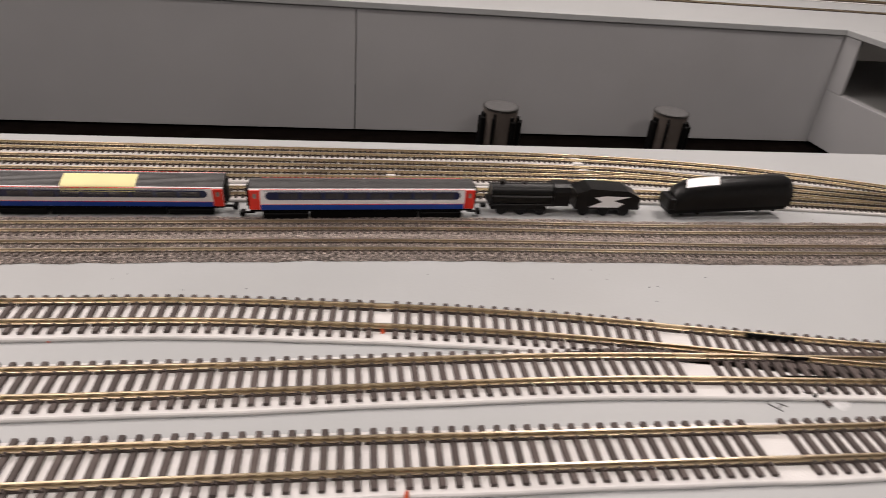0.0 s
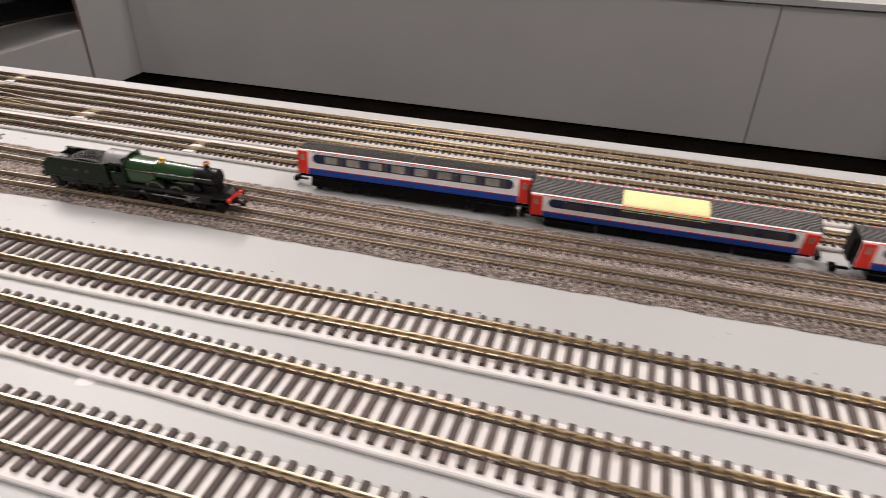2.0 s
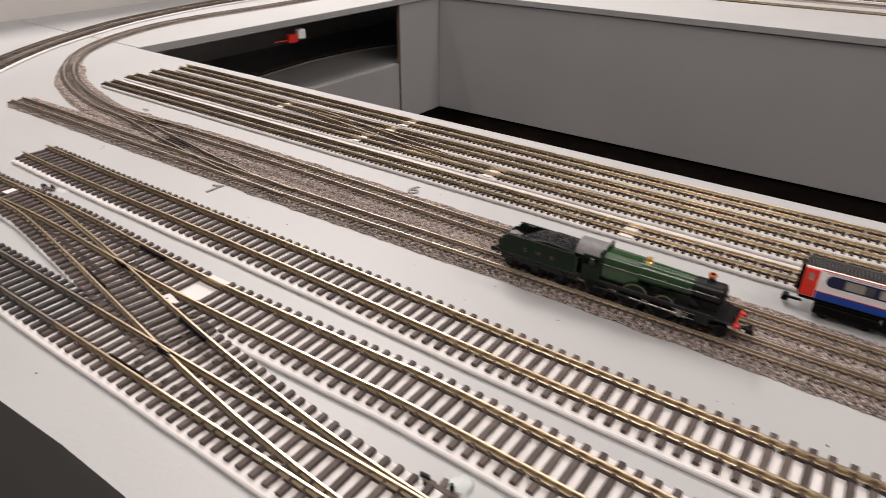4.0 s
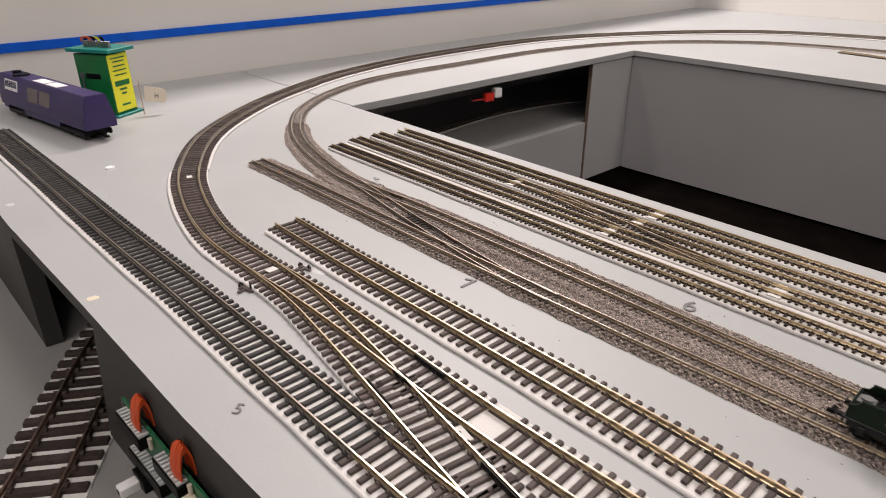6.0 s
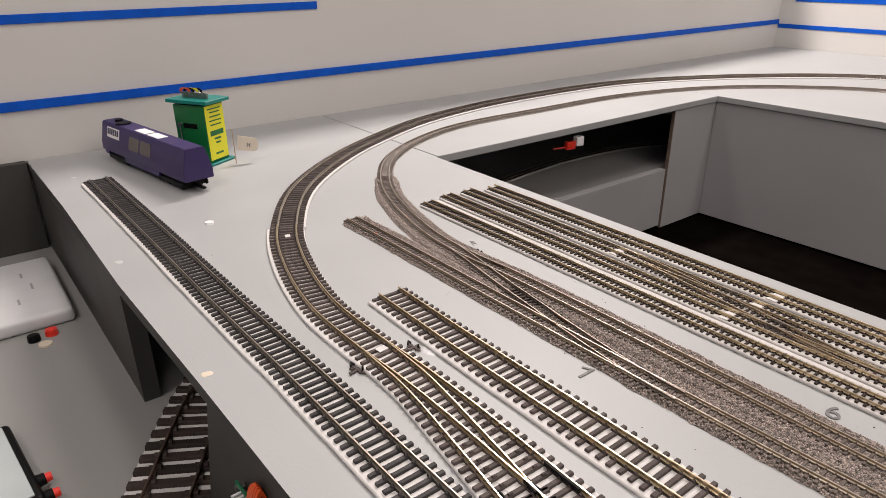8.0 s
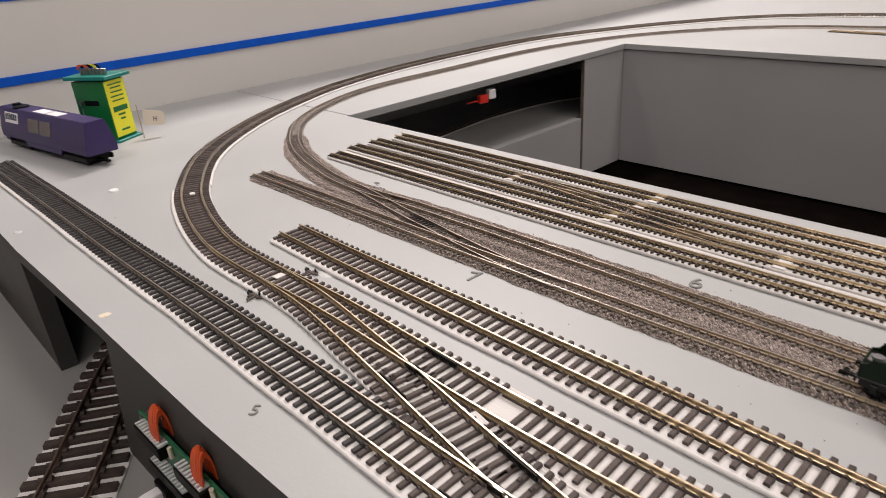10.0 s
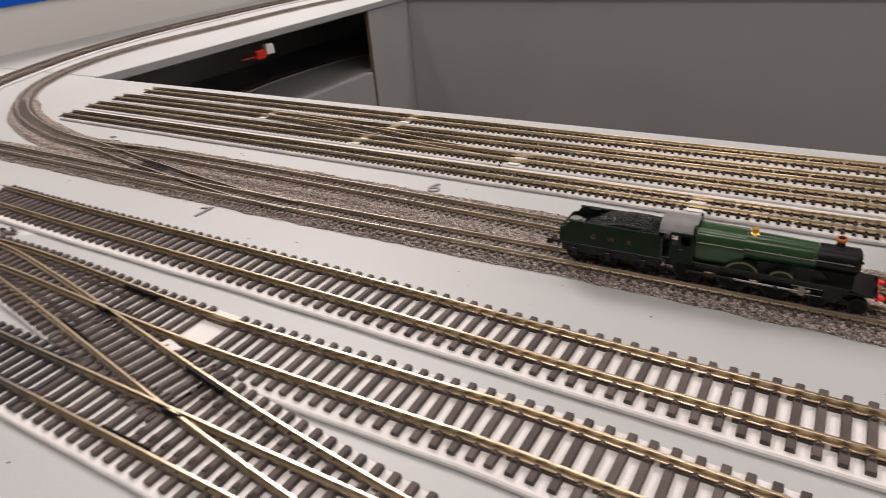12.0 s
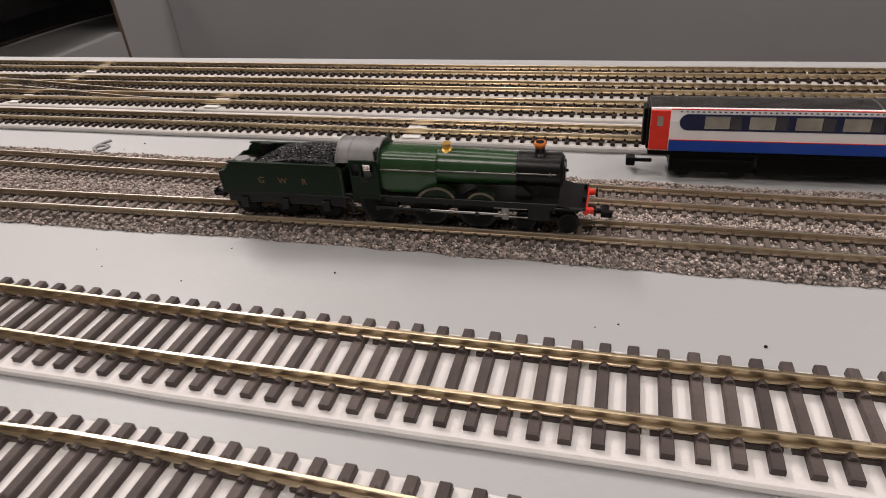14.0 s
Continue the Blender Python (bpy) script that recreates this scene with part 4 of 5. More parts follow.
    add("front_deck", box(47.5, 55.2, -7.9, 7.9, 8.6, 9.4, 0.15), M_BLACKSATIN)
    add("buffer_beam", box(54.6, 55.6, -7.0, 7.0, 6.7, 8.9, 0.15), M_RED, "red buffer beam")
    add("rear_beam", box(-62.6, -61.8, -8.0, 8.0, 6.2, 9.0, 0.15), M_BLACKSATIN)
    for s in (-1, 1):
        for x0, d, mt in ((55.6, 1, M_RED), (-62.6, -1, M_BLACKSATIN)):
            a = x0 if d > 0 else x0 - 2.2
            bm = cyl((a, s * 5.8, 7.7), "x", 1.0, 0.9, 2.2, 16)
            b = add("buffer", bm, mt, "red buffer" if d > 0 else "", True)
            part("buffer_head", warped(cyl((57.6 if d > 0 else -65.4, s * 5.8, 7.7), "x", 1.5, 1.5, 0.6, 20)), M_BLACKSATIN, b, smooth=True)
        bm = box(54.0, 55.0, *sorted((s * 3.6, s * 4.4)), 9.4, 11.2, 0.1)
        add("lamp_iron", bm, M_BLACKSATIN)
    for x0, d in ((55.5, 1), (-62.5, -1)):
        bm = box(*sorted((x0, x0 + d * 4.5)), -0.7, 0.7, 3.9, 5.0, 0.15)
        box(*sorted((x0 + d * 4.0, x0 + d * 6.2)), -2.4, 2.4, 3.5, 5.6, 0.3, bm)
        box(*sorted((x0 + d * 5.6, x0 + d * 7.4)), -2.4, -1.0, 3.5, 5.6, 0.3, bm)
        add("coupling", bm, M_BLACK, "black hook coupling")
    # wheels and motion rods
    for x in (-11.0, 4.5, 20.5):
        for s in (-1, 1):
            w = wheel(6.1, 0, loco, m=Matrix.Translation((along(x) * MM, s * 5.4 * MM, 6.1 * MM)) @ pose(0, 0, 0, 0, 0, 0 if s < 0 else 180), name="driving_wheel")
            part("tyre", scaled(cyl((0, -1.15, 0), "y", 6.15, 6.15, 0.25, 32)), M_BLACKSATIN, w, smooth=True)
    for x in (36.0, 50.0):
        for s in (-1, 1):
            w = wheel(3.1, 0, loco, m=Matrix.Translation((along(x) * MM, s * 5.2 * MM, 3.1 * MM)) @ pose(0, 0, 0, 0, 0, 0 if s < 0 else 180), name="bogie_wheel")
            part("tyre", scaled(cyl((0, -1.15, 0), "y", 3.15, 3.15, 0.25, 24)), M_BLACKSATIN, w, smooth=True)
    add("bogie_frame", box(33, 52, -4.6, 4.6, 2.6, 4.4, 0.3), M_BLACKSATIN)
    for s in (-1, 1):
        bm = box(-11.0, 20.5, *sorted((s * 7.0, s * 7.4)), 5.0, 5.9, 0.12)
        for x in (-11.0, 4.5, 20.5):
            cyl((x, s * 7.6 - 0.35, 5.45), "y", 0.8, 0.8, 0.7, 12, bm)
        add("coupling_rod", bm, M_DARKSTEEL, "grey steel coupling rod")
        bm = box(4.5, 30.0, *sorted((s * 7.5, s * 7.9)), 5.3, 6.1, 0.12)
        box(26, 37, *sorted((s * 6.9, s * 7.3)), 7.4, 7.8, 0.05, bm)
        box(26, 37, *sorted((s * 6.9, s * 7.3)), 4.6, 5.0, 0.05, bm)
        box(28.6, 31.0, *sorted((s * 6.8, s * 7.8)), 4.0, 8.4, 0.15, bm)
        add("piston_rod", bm, M_STEEL, "grey steel crosshead and slide bars")
        bm = cyl((-9.5, s * 7.5, 12.0), "x", 0.2, 0.2, 0.4, 8)
        box(-22.5, -19.0, *sorted((s * 7.3, s * 8.1)), 2.8, 3.4, 0.1, bm)
        box(-22.0, -19.4, *sorted((s * 7.3, s * 8.0)), 5.6, 6.1, 0.1, bm)
        box(-21.0, -20.4, *sorted((s * 7.4, s * 7.9)), 2.8, 9.4, 0.1, bm)
        add("cab_step", bm, M_BLACKSATIN)
    for x in (-55.5, -42.5, -29.5):
        for s in (-1, 1):
            wheel(4.1, 0, loco, m=Matrix.Translation((along(x) * MM, s * 5.2 * MM, 4.1 * MM)) @ pose(0, 0, 0, 0, 0, 0 if s < 0 else 180), name="tender_wheel")
            add("axle_box", box(x - 1.2, x + 1.2, *sorted((s * 7.0, s * 8.0)), 3.0, 6.8, 0.25), M_BLACKSATIN)
    # tender lettering
    for ch, x in (("G", -46.5), ("W", -39.0), ("R", -31.5)):
        letters(ch, 3.0 * MM, pose(x * MM, -8.26 * MM, 12.6 * MM, 90, 0, 0), M_OLDGOLD, tank, "lettering")
    return loco


def cab_shell():
    bm = bmesh.new()
    for s in (-1, 1):
        y = sorted((s * 7.5, s * 8.2))
        box(-19.5, -9.2, *y, 8.8, 16.2, 0.0, bm)
        box(-10.8, -9.2, *y, 16.2, 21.4, 0.0, bm)
        box(-16.2, -15.2, *y, 16.2, 21.4, 0.0, bm)
        box(-19.5, -9.2, *y, 20.4, 21.6, 0.0, bm)
        box(-19.5, -18.9, *y, 16.2, 20.6, 0.0, bm)
    box(-10.2, -9.2, -7.5, 7.5, 10.0, 24.4, 0.0, bm)
    box(-24, -9.2, -7.5, 7.5, 9.0, 10.2, 0.0, bm)
    return bm


def letters(text, size, m, material, parent=None, name="writing", label="", category=""):
    cu = bpy.data.curves.new(name, "FONT")
    cu.body, cu.size, cu.extrude, cu.align_x = text, size, size * 0.02, "CENTER"
    tmp = bpy.data.objects.new("tmp", cu)
    scene.collection.objects.link(tmp)
    me = bpy.data.meshes.new_from_object(tmp.evaluated_get(bpy.context.evaluated_depsgraph_get()))
    bpy.data.objects.remove(tmp)
    me.name = name
    me.materials.clear()
    me.materials.append(material)
    ob = new(name, me)
    ob.matrix_basis = m
    if parent is not None:
        ob.parent = parent
    if label:
        tagged(ob, label, category)
    return ob


def coach(m, label, taped=False, roof_paint=None, pane_paint=None):
    """Millimetres; a coach 146 long, origin under its middle at the wheels' foot."""
    c = thing("passenger_coach", label, "model coach", m, group="coaches in a row")

    def add(name, bm, material, lab="", smooth=False, parent=None):
        return part(name, scaled(bm), material, parent or c, lab, smooth)

    half, W = 66.0, 8.4
    section = [(-W + 0.5, 9.2), (-W, 11.4), (-W, 19.0), (-W + 0.6, 23.0)] + [(-W + 1.2, 23.3), (W - 1.2, 23.3)] + [(W - 0.6, 23.0), (W, 19.0), (W, 11.4), (W - 0.5, 9.2)]
    body = add("body", prism(section, "x", -half, half), M_WHITE, "white coach body shell")
    roof = [(6.9 * math.cos(radians(a)), 23.0 + 1.0 * math.sin(radians(a))) for a in range(0, 181, 10)]
    bm = prism(roof, "x", -half - 0.2, half + 0.2)
    ribs = []
    for i in range(1, 18):
        a = radians(i * 10)
        y, z = 6.9 * math.cos(a), 23.0 + 1.0 * math.sin(a)
        for x0, x1 in ((-half, -0.4), (0.4, half)):
            ribs.append(box(x0, x1, y - 0.2, y + 0.2, z - 0.2, z + 0.22, 0.0))
    roof_ob = add("roof", bm, (roof_paint or M_COACHROOF), "dark grey ribbed coach roof", True)
    for rib in ribs:
        add("roof_rib", rib, (roof_paint or M_COACHROOF), parent=roof_ob)
    for s in (-1, 1):
        y0 = s * 8.35
        add("lower_panel", box(-half + 6.2, half - 6.2, *sorted((s * 8.2, s * 8.62)), 9.3, 12.9, 0.2), M_COACHBLUE, "bright blue lower side panel")
        add("red_line", box(-half + 6.2, half - 6.2, *sorted((y0, s * 8.66)), 12.95, 13.15, 0.0), M_RED)
        add("top_line", box(-half + 6.2, half - 6.2, *sorted((s * 7.4, s * 8.02)), 22.75, 23.05, 0.0), M_RED, "thin red line under the roof")
        bm = bmesh.new()
        for i in range(70):
            box(-half + 9 + i * 1.62, -half + 9.6 + i * 1.62, *sorted((s * 7.4, s * 8.25)), 22.0, 22.3, 0.0, bm)
        tagged(add("dotted_line", bm, M_NAVY), kind="stuff")
        r = 2.6
        outline = [(-half + 11.5 + r * math.cos(radians(a)), 18.9 + r * math.sin(radians(a))) for a in range(90, 271, 15)] + [(half - 11.5 + r * math.cos(radians(a)), 18.9 + r * math.sin(radians(a))) for a in range(-90, 91, 15)]
        navy = add("window_band", prism(outline, "y", *sorted((s * 8.3, s * 8.58))), M_NAVY, "dark blue window band with rounded ends")
        for i in range(8):
            x = -half + 16.4 + i * 13.1
            pane = add("window", box(x, x + 7.4, *sorted((s * 8.6, s * 8.66)), 17.0, 20.9, 0.2), pane_paint or M_WINDOW, "grey window pane", parent=navy)
            add("window", box(x + 7.5, x + 11.0, *sorted((s * 8.6, s * 8.67)), 16.9, 21.0, 0.2), M_PANEDARK, "dark window pane", parent=navy)
        for e in (-1, 1):
            xa, xb = sorted((e * half, e * (half - 6.0)))
            door = add("door", box(xa, xb, *sorted((s * 8.0, s * 8.64)), 9.6, 22.6, 0.15), M_RED, "bright red end door")
            add("door_window", box((xa + xb) / 2 - 0.9, (xa + xb) / 2 + 0.9, *sorted((s * 8.8, s * 8.72)), 17.5, 20.7, 0.15), M_WINDOW, parent=door)
    for e in (-1, 1):
        bm = box(*sorted((e * half, e * (half + 0.8))), -7.6, 7.6, 9.6, 23.2, 0.2)
        box(*sorted((e * (half + 0.6), e * (half + 2.0))), -3.8, 3.8, 9.4, 22.0, 0.3, bm)
        add("gangway", bm, M_BLACK, "black corridor end")
        bm = box(*sorted((e * (half - 2), e * (half + 5.5))), -0.7, 0.7, 2.6, 3.6, 0.1)
        box(*sorted((e * (half + 3.5), e * (half + 6.5))), -2.4, 2.4, 1.6, 4.4, 0.3, bm)
        add("coupling", bm, M_BLACK, "black hook coupling")
        bx = e * 46.0
        bm = box(bx - 13, bx + 13, -7.0, 7.0, 3.2, 7.9, 0.3)
        for s in (-1, 1):
            box(bx - 13, bx + 13, *sorted((s * 6.4, s * 7.6)), 2.0, 6.2, 0.4, bm)
        bogie = add("bogie", bm, M_BLACK, "black bogie")
        for wx in (bx - 8.5, bx + 8.5):
            for s in (-1, 1):
                bmw = cyl((wx, s * 5.2 - 0.8, 3.1), "y", 3.1, 3.1, 1.6, 20)
                part("wheel", scaled(bmw), M_BLACKSATIN, bogie, smooth=True)
    bm = box(-32, 32, -7.2, 7.2, 1.6, 9.0, 0.6)
    box(-half, half, -7.7, 7.7, 7.6, 9.4, 0.2, bm)
    add("underframe", bm, M_BLACK, "black underframe boxes")
    if taped:
        outer = [(7.6 * math.cos(radians(a)), 23.1 + 1.4 * math.sin(radians(a))) for a in range(60, 181, 10)] + [(-8.75, 20.6)]
        inner = [(-8.62, 20.5)] + [(7.0 * math.cos(radians(a)), 23.0 + 1.0 * math.sin(radians(a))) for a in range(180, 59, -10)]
        outline = outer + inner
        add("tape_patch", prism(outline, "x", -22, 18), M_CREAM, "pale yellow sticky tape over the roof", True, parent=roof_ob)
    return c


steam_locomotive(pose(0.0203, -0.0705, 0.0051, 0, 0, 0.8) @ Matrix.Scale(0.955, 4))


def between(a, b, z=0.0):
    """A pose in the middle of a and b, turned along them."""
    return pose((a[0] + b[0]) / 2, (a[1] + b[1]) / 2, z, 0, 0, math.degrees(math.atan2(b[1] - a[1], b[0] - a[0])))


coach(between((0.0895, -0.0220), (0.2215, -0.0190), 0.0006) @ pose(0, 0, 0, -6, 0, 0), "blue, white and red model passenger coach with grey roof")
coach(between((0.222, -0.0210), (0.3605, -0.0200), 0.0005) @ pose(0, 0, 0, 13, 0, 0) @ Matrix.Diagonal((1.03, 1, 1, 1)), "blue and white model passenger coach with yellow tape on its roof", True, M_ROOFPALE, M_PANEDARK)
coach(between((0.3735, -0.0290), (0.5155, -0.0250), 0.0003) @ pose(0, 0, 0, 2.5, 0, 0) @ Matrix.Diagonal((1.055, 1, 1, 1)), "blue, white and red model coach beside a black engine", False, M_ROOFPALE, M_PANEDARK)


def black_engine(m):
    e = thing("black_locomotive", "plain black model tender locomotive with a white scraped patch", "model train", m)

    def add(name, bm, material, lab="", smooth=False):
        return part(name, scaled(bm), material, e, lab, smooth)

    bm = cyl((-58, 0, 15), "x", 6.2, 6.6, 46, 28)
    box(-60, -12, -8, 8, 7.5, 9.0, 0.3, bm)
    box(-58, -14, -7.8, 7.8, 9.0, 15.0, 0.8, bm)
    box(-58, -20, -6.5, 6.5, 4.0, 12.0, 0.5, bm)
    add("boiler", bm, M_BLACKSATIN, "matt black boiler", True)
    bm = cyl((-50, 0, 20), "z", 1.7, 1.9, 3.4, 16)
    cyl((-34, 0, 20), "z", 1.8, 1.2, 2.2, 16, bm)
    add("chimney", bm, M_BLACKSATIN, smooth=True)
    bm = prism([(-8, 8), (8, 8), (8, 18.5), (6.5, 21.5), (3, 22.8), (-3, 22.8), (-6.5, 21.5), (-8, 18.5)], "x", -14, -2)
    add("cab", bm, M_BLACKSATIN, "black cab")
    bm = prism([(2, 6), (50, 6), (50, 15), (45, 17.5), (40, 20), (12, 21.5), (6, 19), (2, 18)], "y", -8.2, 8.2)
    tender = add("tender", bm, M_BLACKSATIN, "black tender")
    part("patch", scaled(prism([(12, 7.6), (34, 7.6), (38, 10.5), (30, 12.6), (42, 15.8), (24, 16.2), (16, 15.0), (22, 11.8)], "y", -8.5, -8.1)), M_WHITE, tender, "white bare patch on the tender side")
    for x in (-50, -36, -22, 10, 25, 40):
        for s in (-1, 1):
            add("wheel", cyl((x, s * 5.5 - 0.8, 4.4), "y", 4.4, 4.4, 1.6, 20), M_BLACKSATIN, smooth=True)
    for x in (-64, 50):
        add("coupling", box(x, x + 4, -2, 2, 3, 5.2, 0.3), M_BLACK)
    return e


black_engine(between((0.530, -0.0175), (0.638, -0.0185), 0.0) @ Matrix.Scale(0.96, 4))


def black_van(m):
    v = thing("black_engine_shell", "black model engine body tilted on the bare board", "model train", m)

    def add(name, bm, material, lab="", smooth=False):
        return part(name, scaled(bm), material, v, lab, smooth)

    bm = bmesh.new()
    rings = []
    for x, top in ((-48, 13.5), (-45, 17.5), (-37, 21.2), (-10, 22.2), (46, 22.8), (52, 21.0), (54, 18.0)):
        sec = [(-8.6, 4.5), (-8.9, 9.0), (-8.7, top - 6.0), (-7.0, top - 2.2), (-4.0, top - 0.4), (0, top), (4.0, top - 0.4), (7.0, top - 2.2), (8.7, top - 6.0), (8.9, 9.0), (8.6, 4.5)]
        rings.append([bm.verts.new((x, y, z)) for y, z in sec])
    for r0, r1 in zip(rings, rings[1:]):
        for i in range(11):
            bm.faces.new((r0[i], r0[(i + 1) % 11], r1[(i + 1) % 11], r1[i]))
    bm.faces.new(rings[0])
    bm.faces.new(rings[-1])
    body = add("body", bm, M_BLACKSATIN, "matt black rounded body", True)
    bm = bmesh.new()
    rings = []
    for x, top in ((-38, 20.9), (-26, 21.7), (-10, 22.3)):
        rings.append([bm.verts.new((x + y * 0.5, y, top - 0.075 * y * y * 0.6 + dz)) for dz in (0.5, 0.2) for y in ((-7, -4, 0, 4, 6) if dz > 0.3 else (6, 4, 0, -4, -7))])
    for r0, r1 in zip(rings, rings[1:]):
        for i in range(10):
            bm.faces.new((r0[i], r0[(i + 1) % 10], r1[(i + 1) % 10], r1[i]))
    bm.faces.new(rings[0])
    bm.faces.new(rings[-1])
    part("paper_patch", scaled(bm), M_WHITE, body, "white paper patch on the sloping top", True)
    add("underframe", box(-52, 52, -7.5, 7.5, 1.5, 5, 0.5), M_BLACK)
    for x in (-40, -26, 28, 42):
        for s in (-1, 1):
            add("wheel", cyl((x, s * 5.5 - 0.8, 3.2), "y", 3.2, 3.2, 1.6, 18), M_BLACKSATIN, smooth=True)
    add("nose", box(-54, -47.5, -7.8, 7.8, 4, 12, 1.2, seg=2), M_BLACKSATIN, "black lower nose")
    return v


black_van(pose(0.6985, -0.0205, 0.0035, 0, -2.0, 2) @ Matrix.Diagonal((0.87, 0.92, 1.12, 1)))


def purple_railcar(m):
    c = thing("railcar", "purple model railcar with small windows standing on the bare board", "model railcar", m)

    def add(name, bm, material, lab="", smooth=False, parent=None):
        return part(name, scaled(bm), material, parent or c, lab, smooth)

    L, W = 104, 16.3
    sec = [(-W, 13), (W, 13), (W, 23), (W - 5.4, 45.5), (W - 6.6, 47), (-W + 6.6, 47), (-W + 5.4, 45.5), (-W, 23)]
    bm = prism(sec, "x", -L, L)
    bmesh.ops.bevel(bm, geom=bm.edges[:], offset=0.5, segments=2, affect="EDGES")
    body = add("body", bm, M_PURPLE, "purple painted body", True)
    add("skirt", prism([(-98, 13.2), (-96, 9.5), (-88, 9.5), (-86, 13.2)], "y", -W, W), M_PURPLE, parent=body)
    add("skirt", prism([(-44, 13.2), (-40, 7.5), (42, 7.5), (46, 13.2)], "y", -W, W), M_PURPLE, parent=body)
    lean = pose(0, -W * MM, 23 * MM, -13.5, 0, 0)
    for x in (-27, 2):
        pane = part("window", scaled(box(x, x + 26, -0.4, 1, 2, 17.5, 0.4)), M_PANEWARM, body, "brown tinted window", m=lean)
        part("window_frame", scaled(box(x - 1, x + 27, -0.2, 1, 1, 18.5, 0.3)), M_PURPLE, body, m=lean)
    for x in (-20, 11):
        add("skylight", box(x, x + 27, -8, 4, 46.6, 47.5, 0.2), M_WHITE, "white roof light", parent=body)
    plate = part("name_label", scaled(box(-88, -54, -0.4, 1, 8, 20, 0.1)), M_WHITE, body, "white label with dark lettering", m=lean)
    bm = bmesh.new()
    for i in range(6):
        box(-86 + i * 5.2, -82.4 + i * 5.2, -0.7, 0, 11.5, 18.5, 0.0, bm)
    part("label_bars", scaled(bm), M_NAVY, body, m=lean)
    bm = cyl((-64, -2, 47), "z", 9, 8.4, 1.6, 24)
    cyl((-83, 1, 47), "z", 5, 4.4, 2.6, 18, bm)
    add("roof_vent", bm, M_BLACK, "round black roof vents", parent=body)
    for e in (-1, 1):
        bm = box(e * 68 - 24, e * 68 + 24, -12, 12, 4, 12, 1.0)
        for s in (-1, 1):
            box(e * 68 - 26, e * 68 + 26, *sorted((s * 11, s * 14.5)), 3.5, 9.5, 1.0, bm)
        b = add("bogie", bm, M_BLACK, "black bogie")
        for x in (-15, 15):
            for s in (-1, 1):
                part("wheel", scaled(cyl((e * 68 + x, s * 9 - 1.2, 6), "y", 6, 6, 2.4, 24)), M_BLACKSATIN, b, smooth=True)
        add("coupling", box(*sorted((e * 90, e * 112)), -2, 2, 5, 7, 0.4), M_BLACK)
    add("underframe", box(-44, 44, -13, 13, 6, 14, 1.0), M_BLACK)
    return c


purple_railcar(pose(-0.8123, -0.1795, 0, 0, 0, 9.55))


def green_box(m):
    b = thing("control_box", "green plastic box with yellow label and teal circuit board", "control box", m)

    def add(name, bm, material, lab="", smooth=False, parent=None):
        return part(name, scaled(bm), material, parent or b, lab, smooth)

    body = add("case", box(-44, 0, 0, 36, 3, 72, 1.2, seg=2), M_GREENBOX, "dark green plastic case", True)
    add("base_plate", box(-48, 4, -3, 42, 0, 3, 0.6), M_TEAL, "teal base plate")
    add("slot", box(-32, -12, -0.4, 1, 44, 50, 0.2), M_BLACK, parent=body)
    bm = cyl((-36, -3, 48), "y", 2.6, 2.6, 3, 14)
    cyl((-36, -2, 20), "z", 0.7, 0.7, 28, 8, bm)
    add("lever", bm, M_STEEL, "metal lever", parent=body)
    label = add("label_sheet", box(-0.5, 0.5, 1.5, 34.5, 6, 71, 0.1), M_YELLOW, "bright yellow label with green print", parent=body)
    for i, (z, w) in enumerate(((66, 24), (62, 18), (57, 20), (52, 22), (47, 20), (30, 12), (25, 8), (12, 14))):
        add("print_bar", box(0.4, 0.75, 18 - w / 2, 18 + w / 2, z, z + (1.4 if i < 5 else 2.2), 0.0), M_GREENBOX, parent=label)
    add("print_block", box(0.4, 0.75, 6, 30, 35, 41, 0.0), M_GREENBOX, parent=label)
    pcb = add("terminal_board", box(-50, 8, -4, 40, 74, 78, 0.4), M_TEAL, "teal circuit board", parent=None)
    add("spacer", box(-38, -4, 6, 30, 71, 75, 0.4), M_TEAL)
    for i in range(8):
        add("pin", box(-38 + i * 4.6, -35 + i * 4.6, 12, 16, 78, 85, 0.3), M_STEEL, parent=pcb)
    for i, mt in enumerate((M_ORANGE, M_BLACK, M_YELLOW, M_BLACK)):
        a0 = [(-34 + i * 5 + 7 * math.cos(radians(a)), 84 + 5 * math.sin(radians(a))) for a in range(0, 181, 20)]
        bm = bmesh.new()
        for p, q in zip(a0, a0[1:]):
            box(min(p[0], q[0]) - 0.5, max(p[0], q[0]) + 0.5, 13.5 + i, 14.7 + i, min(p[1], q[1]) - 0.5, max(p[1], q[1]) + 0.5, 0.0, bm)
        add("wire", bm, mt, parent=pcb)
    return b


green_box(pose(-0.797, -0.121, 0, 0, 0, 30) @ Matrix.Diagonal((1.02, 0.92, 0.98, 1)))

flag = thing("marker_flag", "small pale card flag on a thin stick", "flag", pose(-0.790, -0.0935, 0, 0, 0, 72))
part("stick", scaled(cyl((0, 0, 0), "z", 0.6, 0.5, 40, 8)), M_WOOD, flag)
fl = part("card", scaled(prism([(0, 16), (20, 16), (23, 17.5), (24, 20), (24, 28), (22.5, 31), (19, 32.5), (0, 34)], "y", -0.3, 0.3)), M_CARD, flag, "pale card with a small mark", m=pose(0, 0, 0, 0, 9, 0))
part("mark", scaled(merge(box(11, 12, -0.5, -0.25, 21, 26, 0.0), merge(box(14, 15, -0.5, -0.25, 21, 26, 0.0), box(11, 15, -0.48, -0.25, 23, 24, 0.0)))), M_PENCIL, fl)


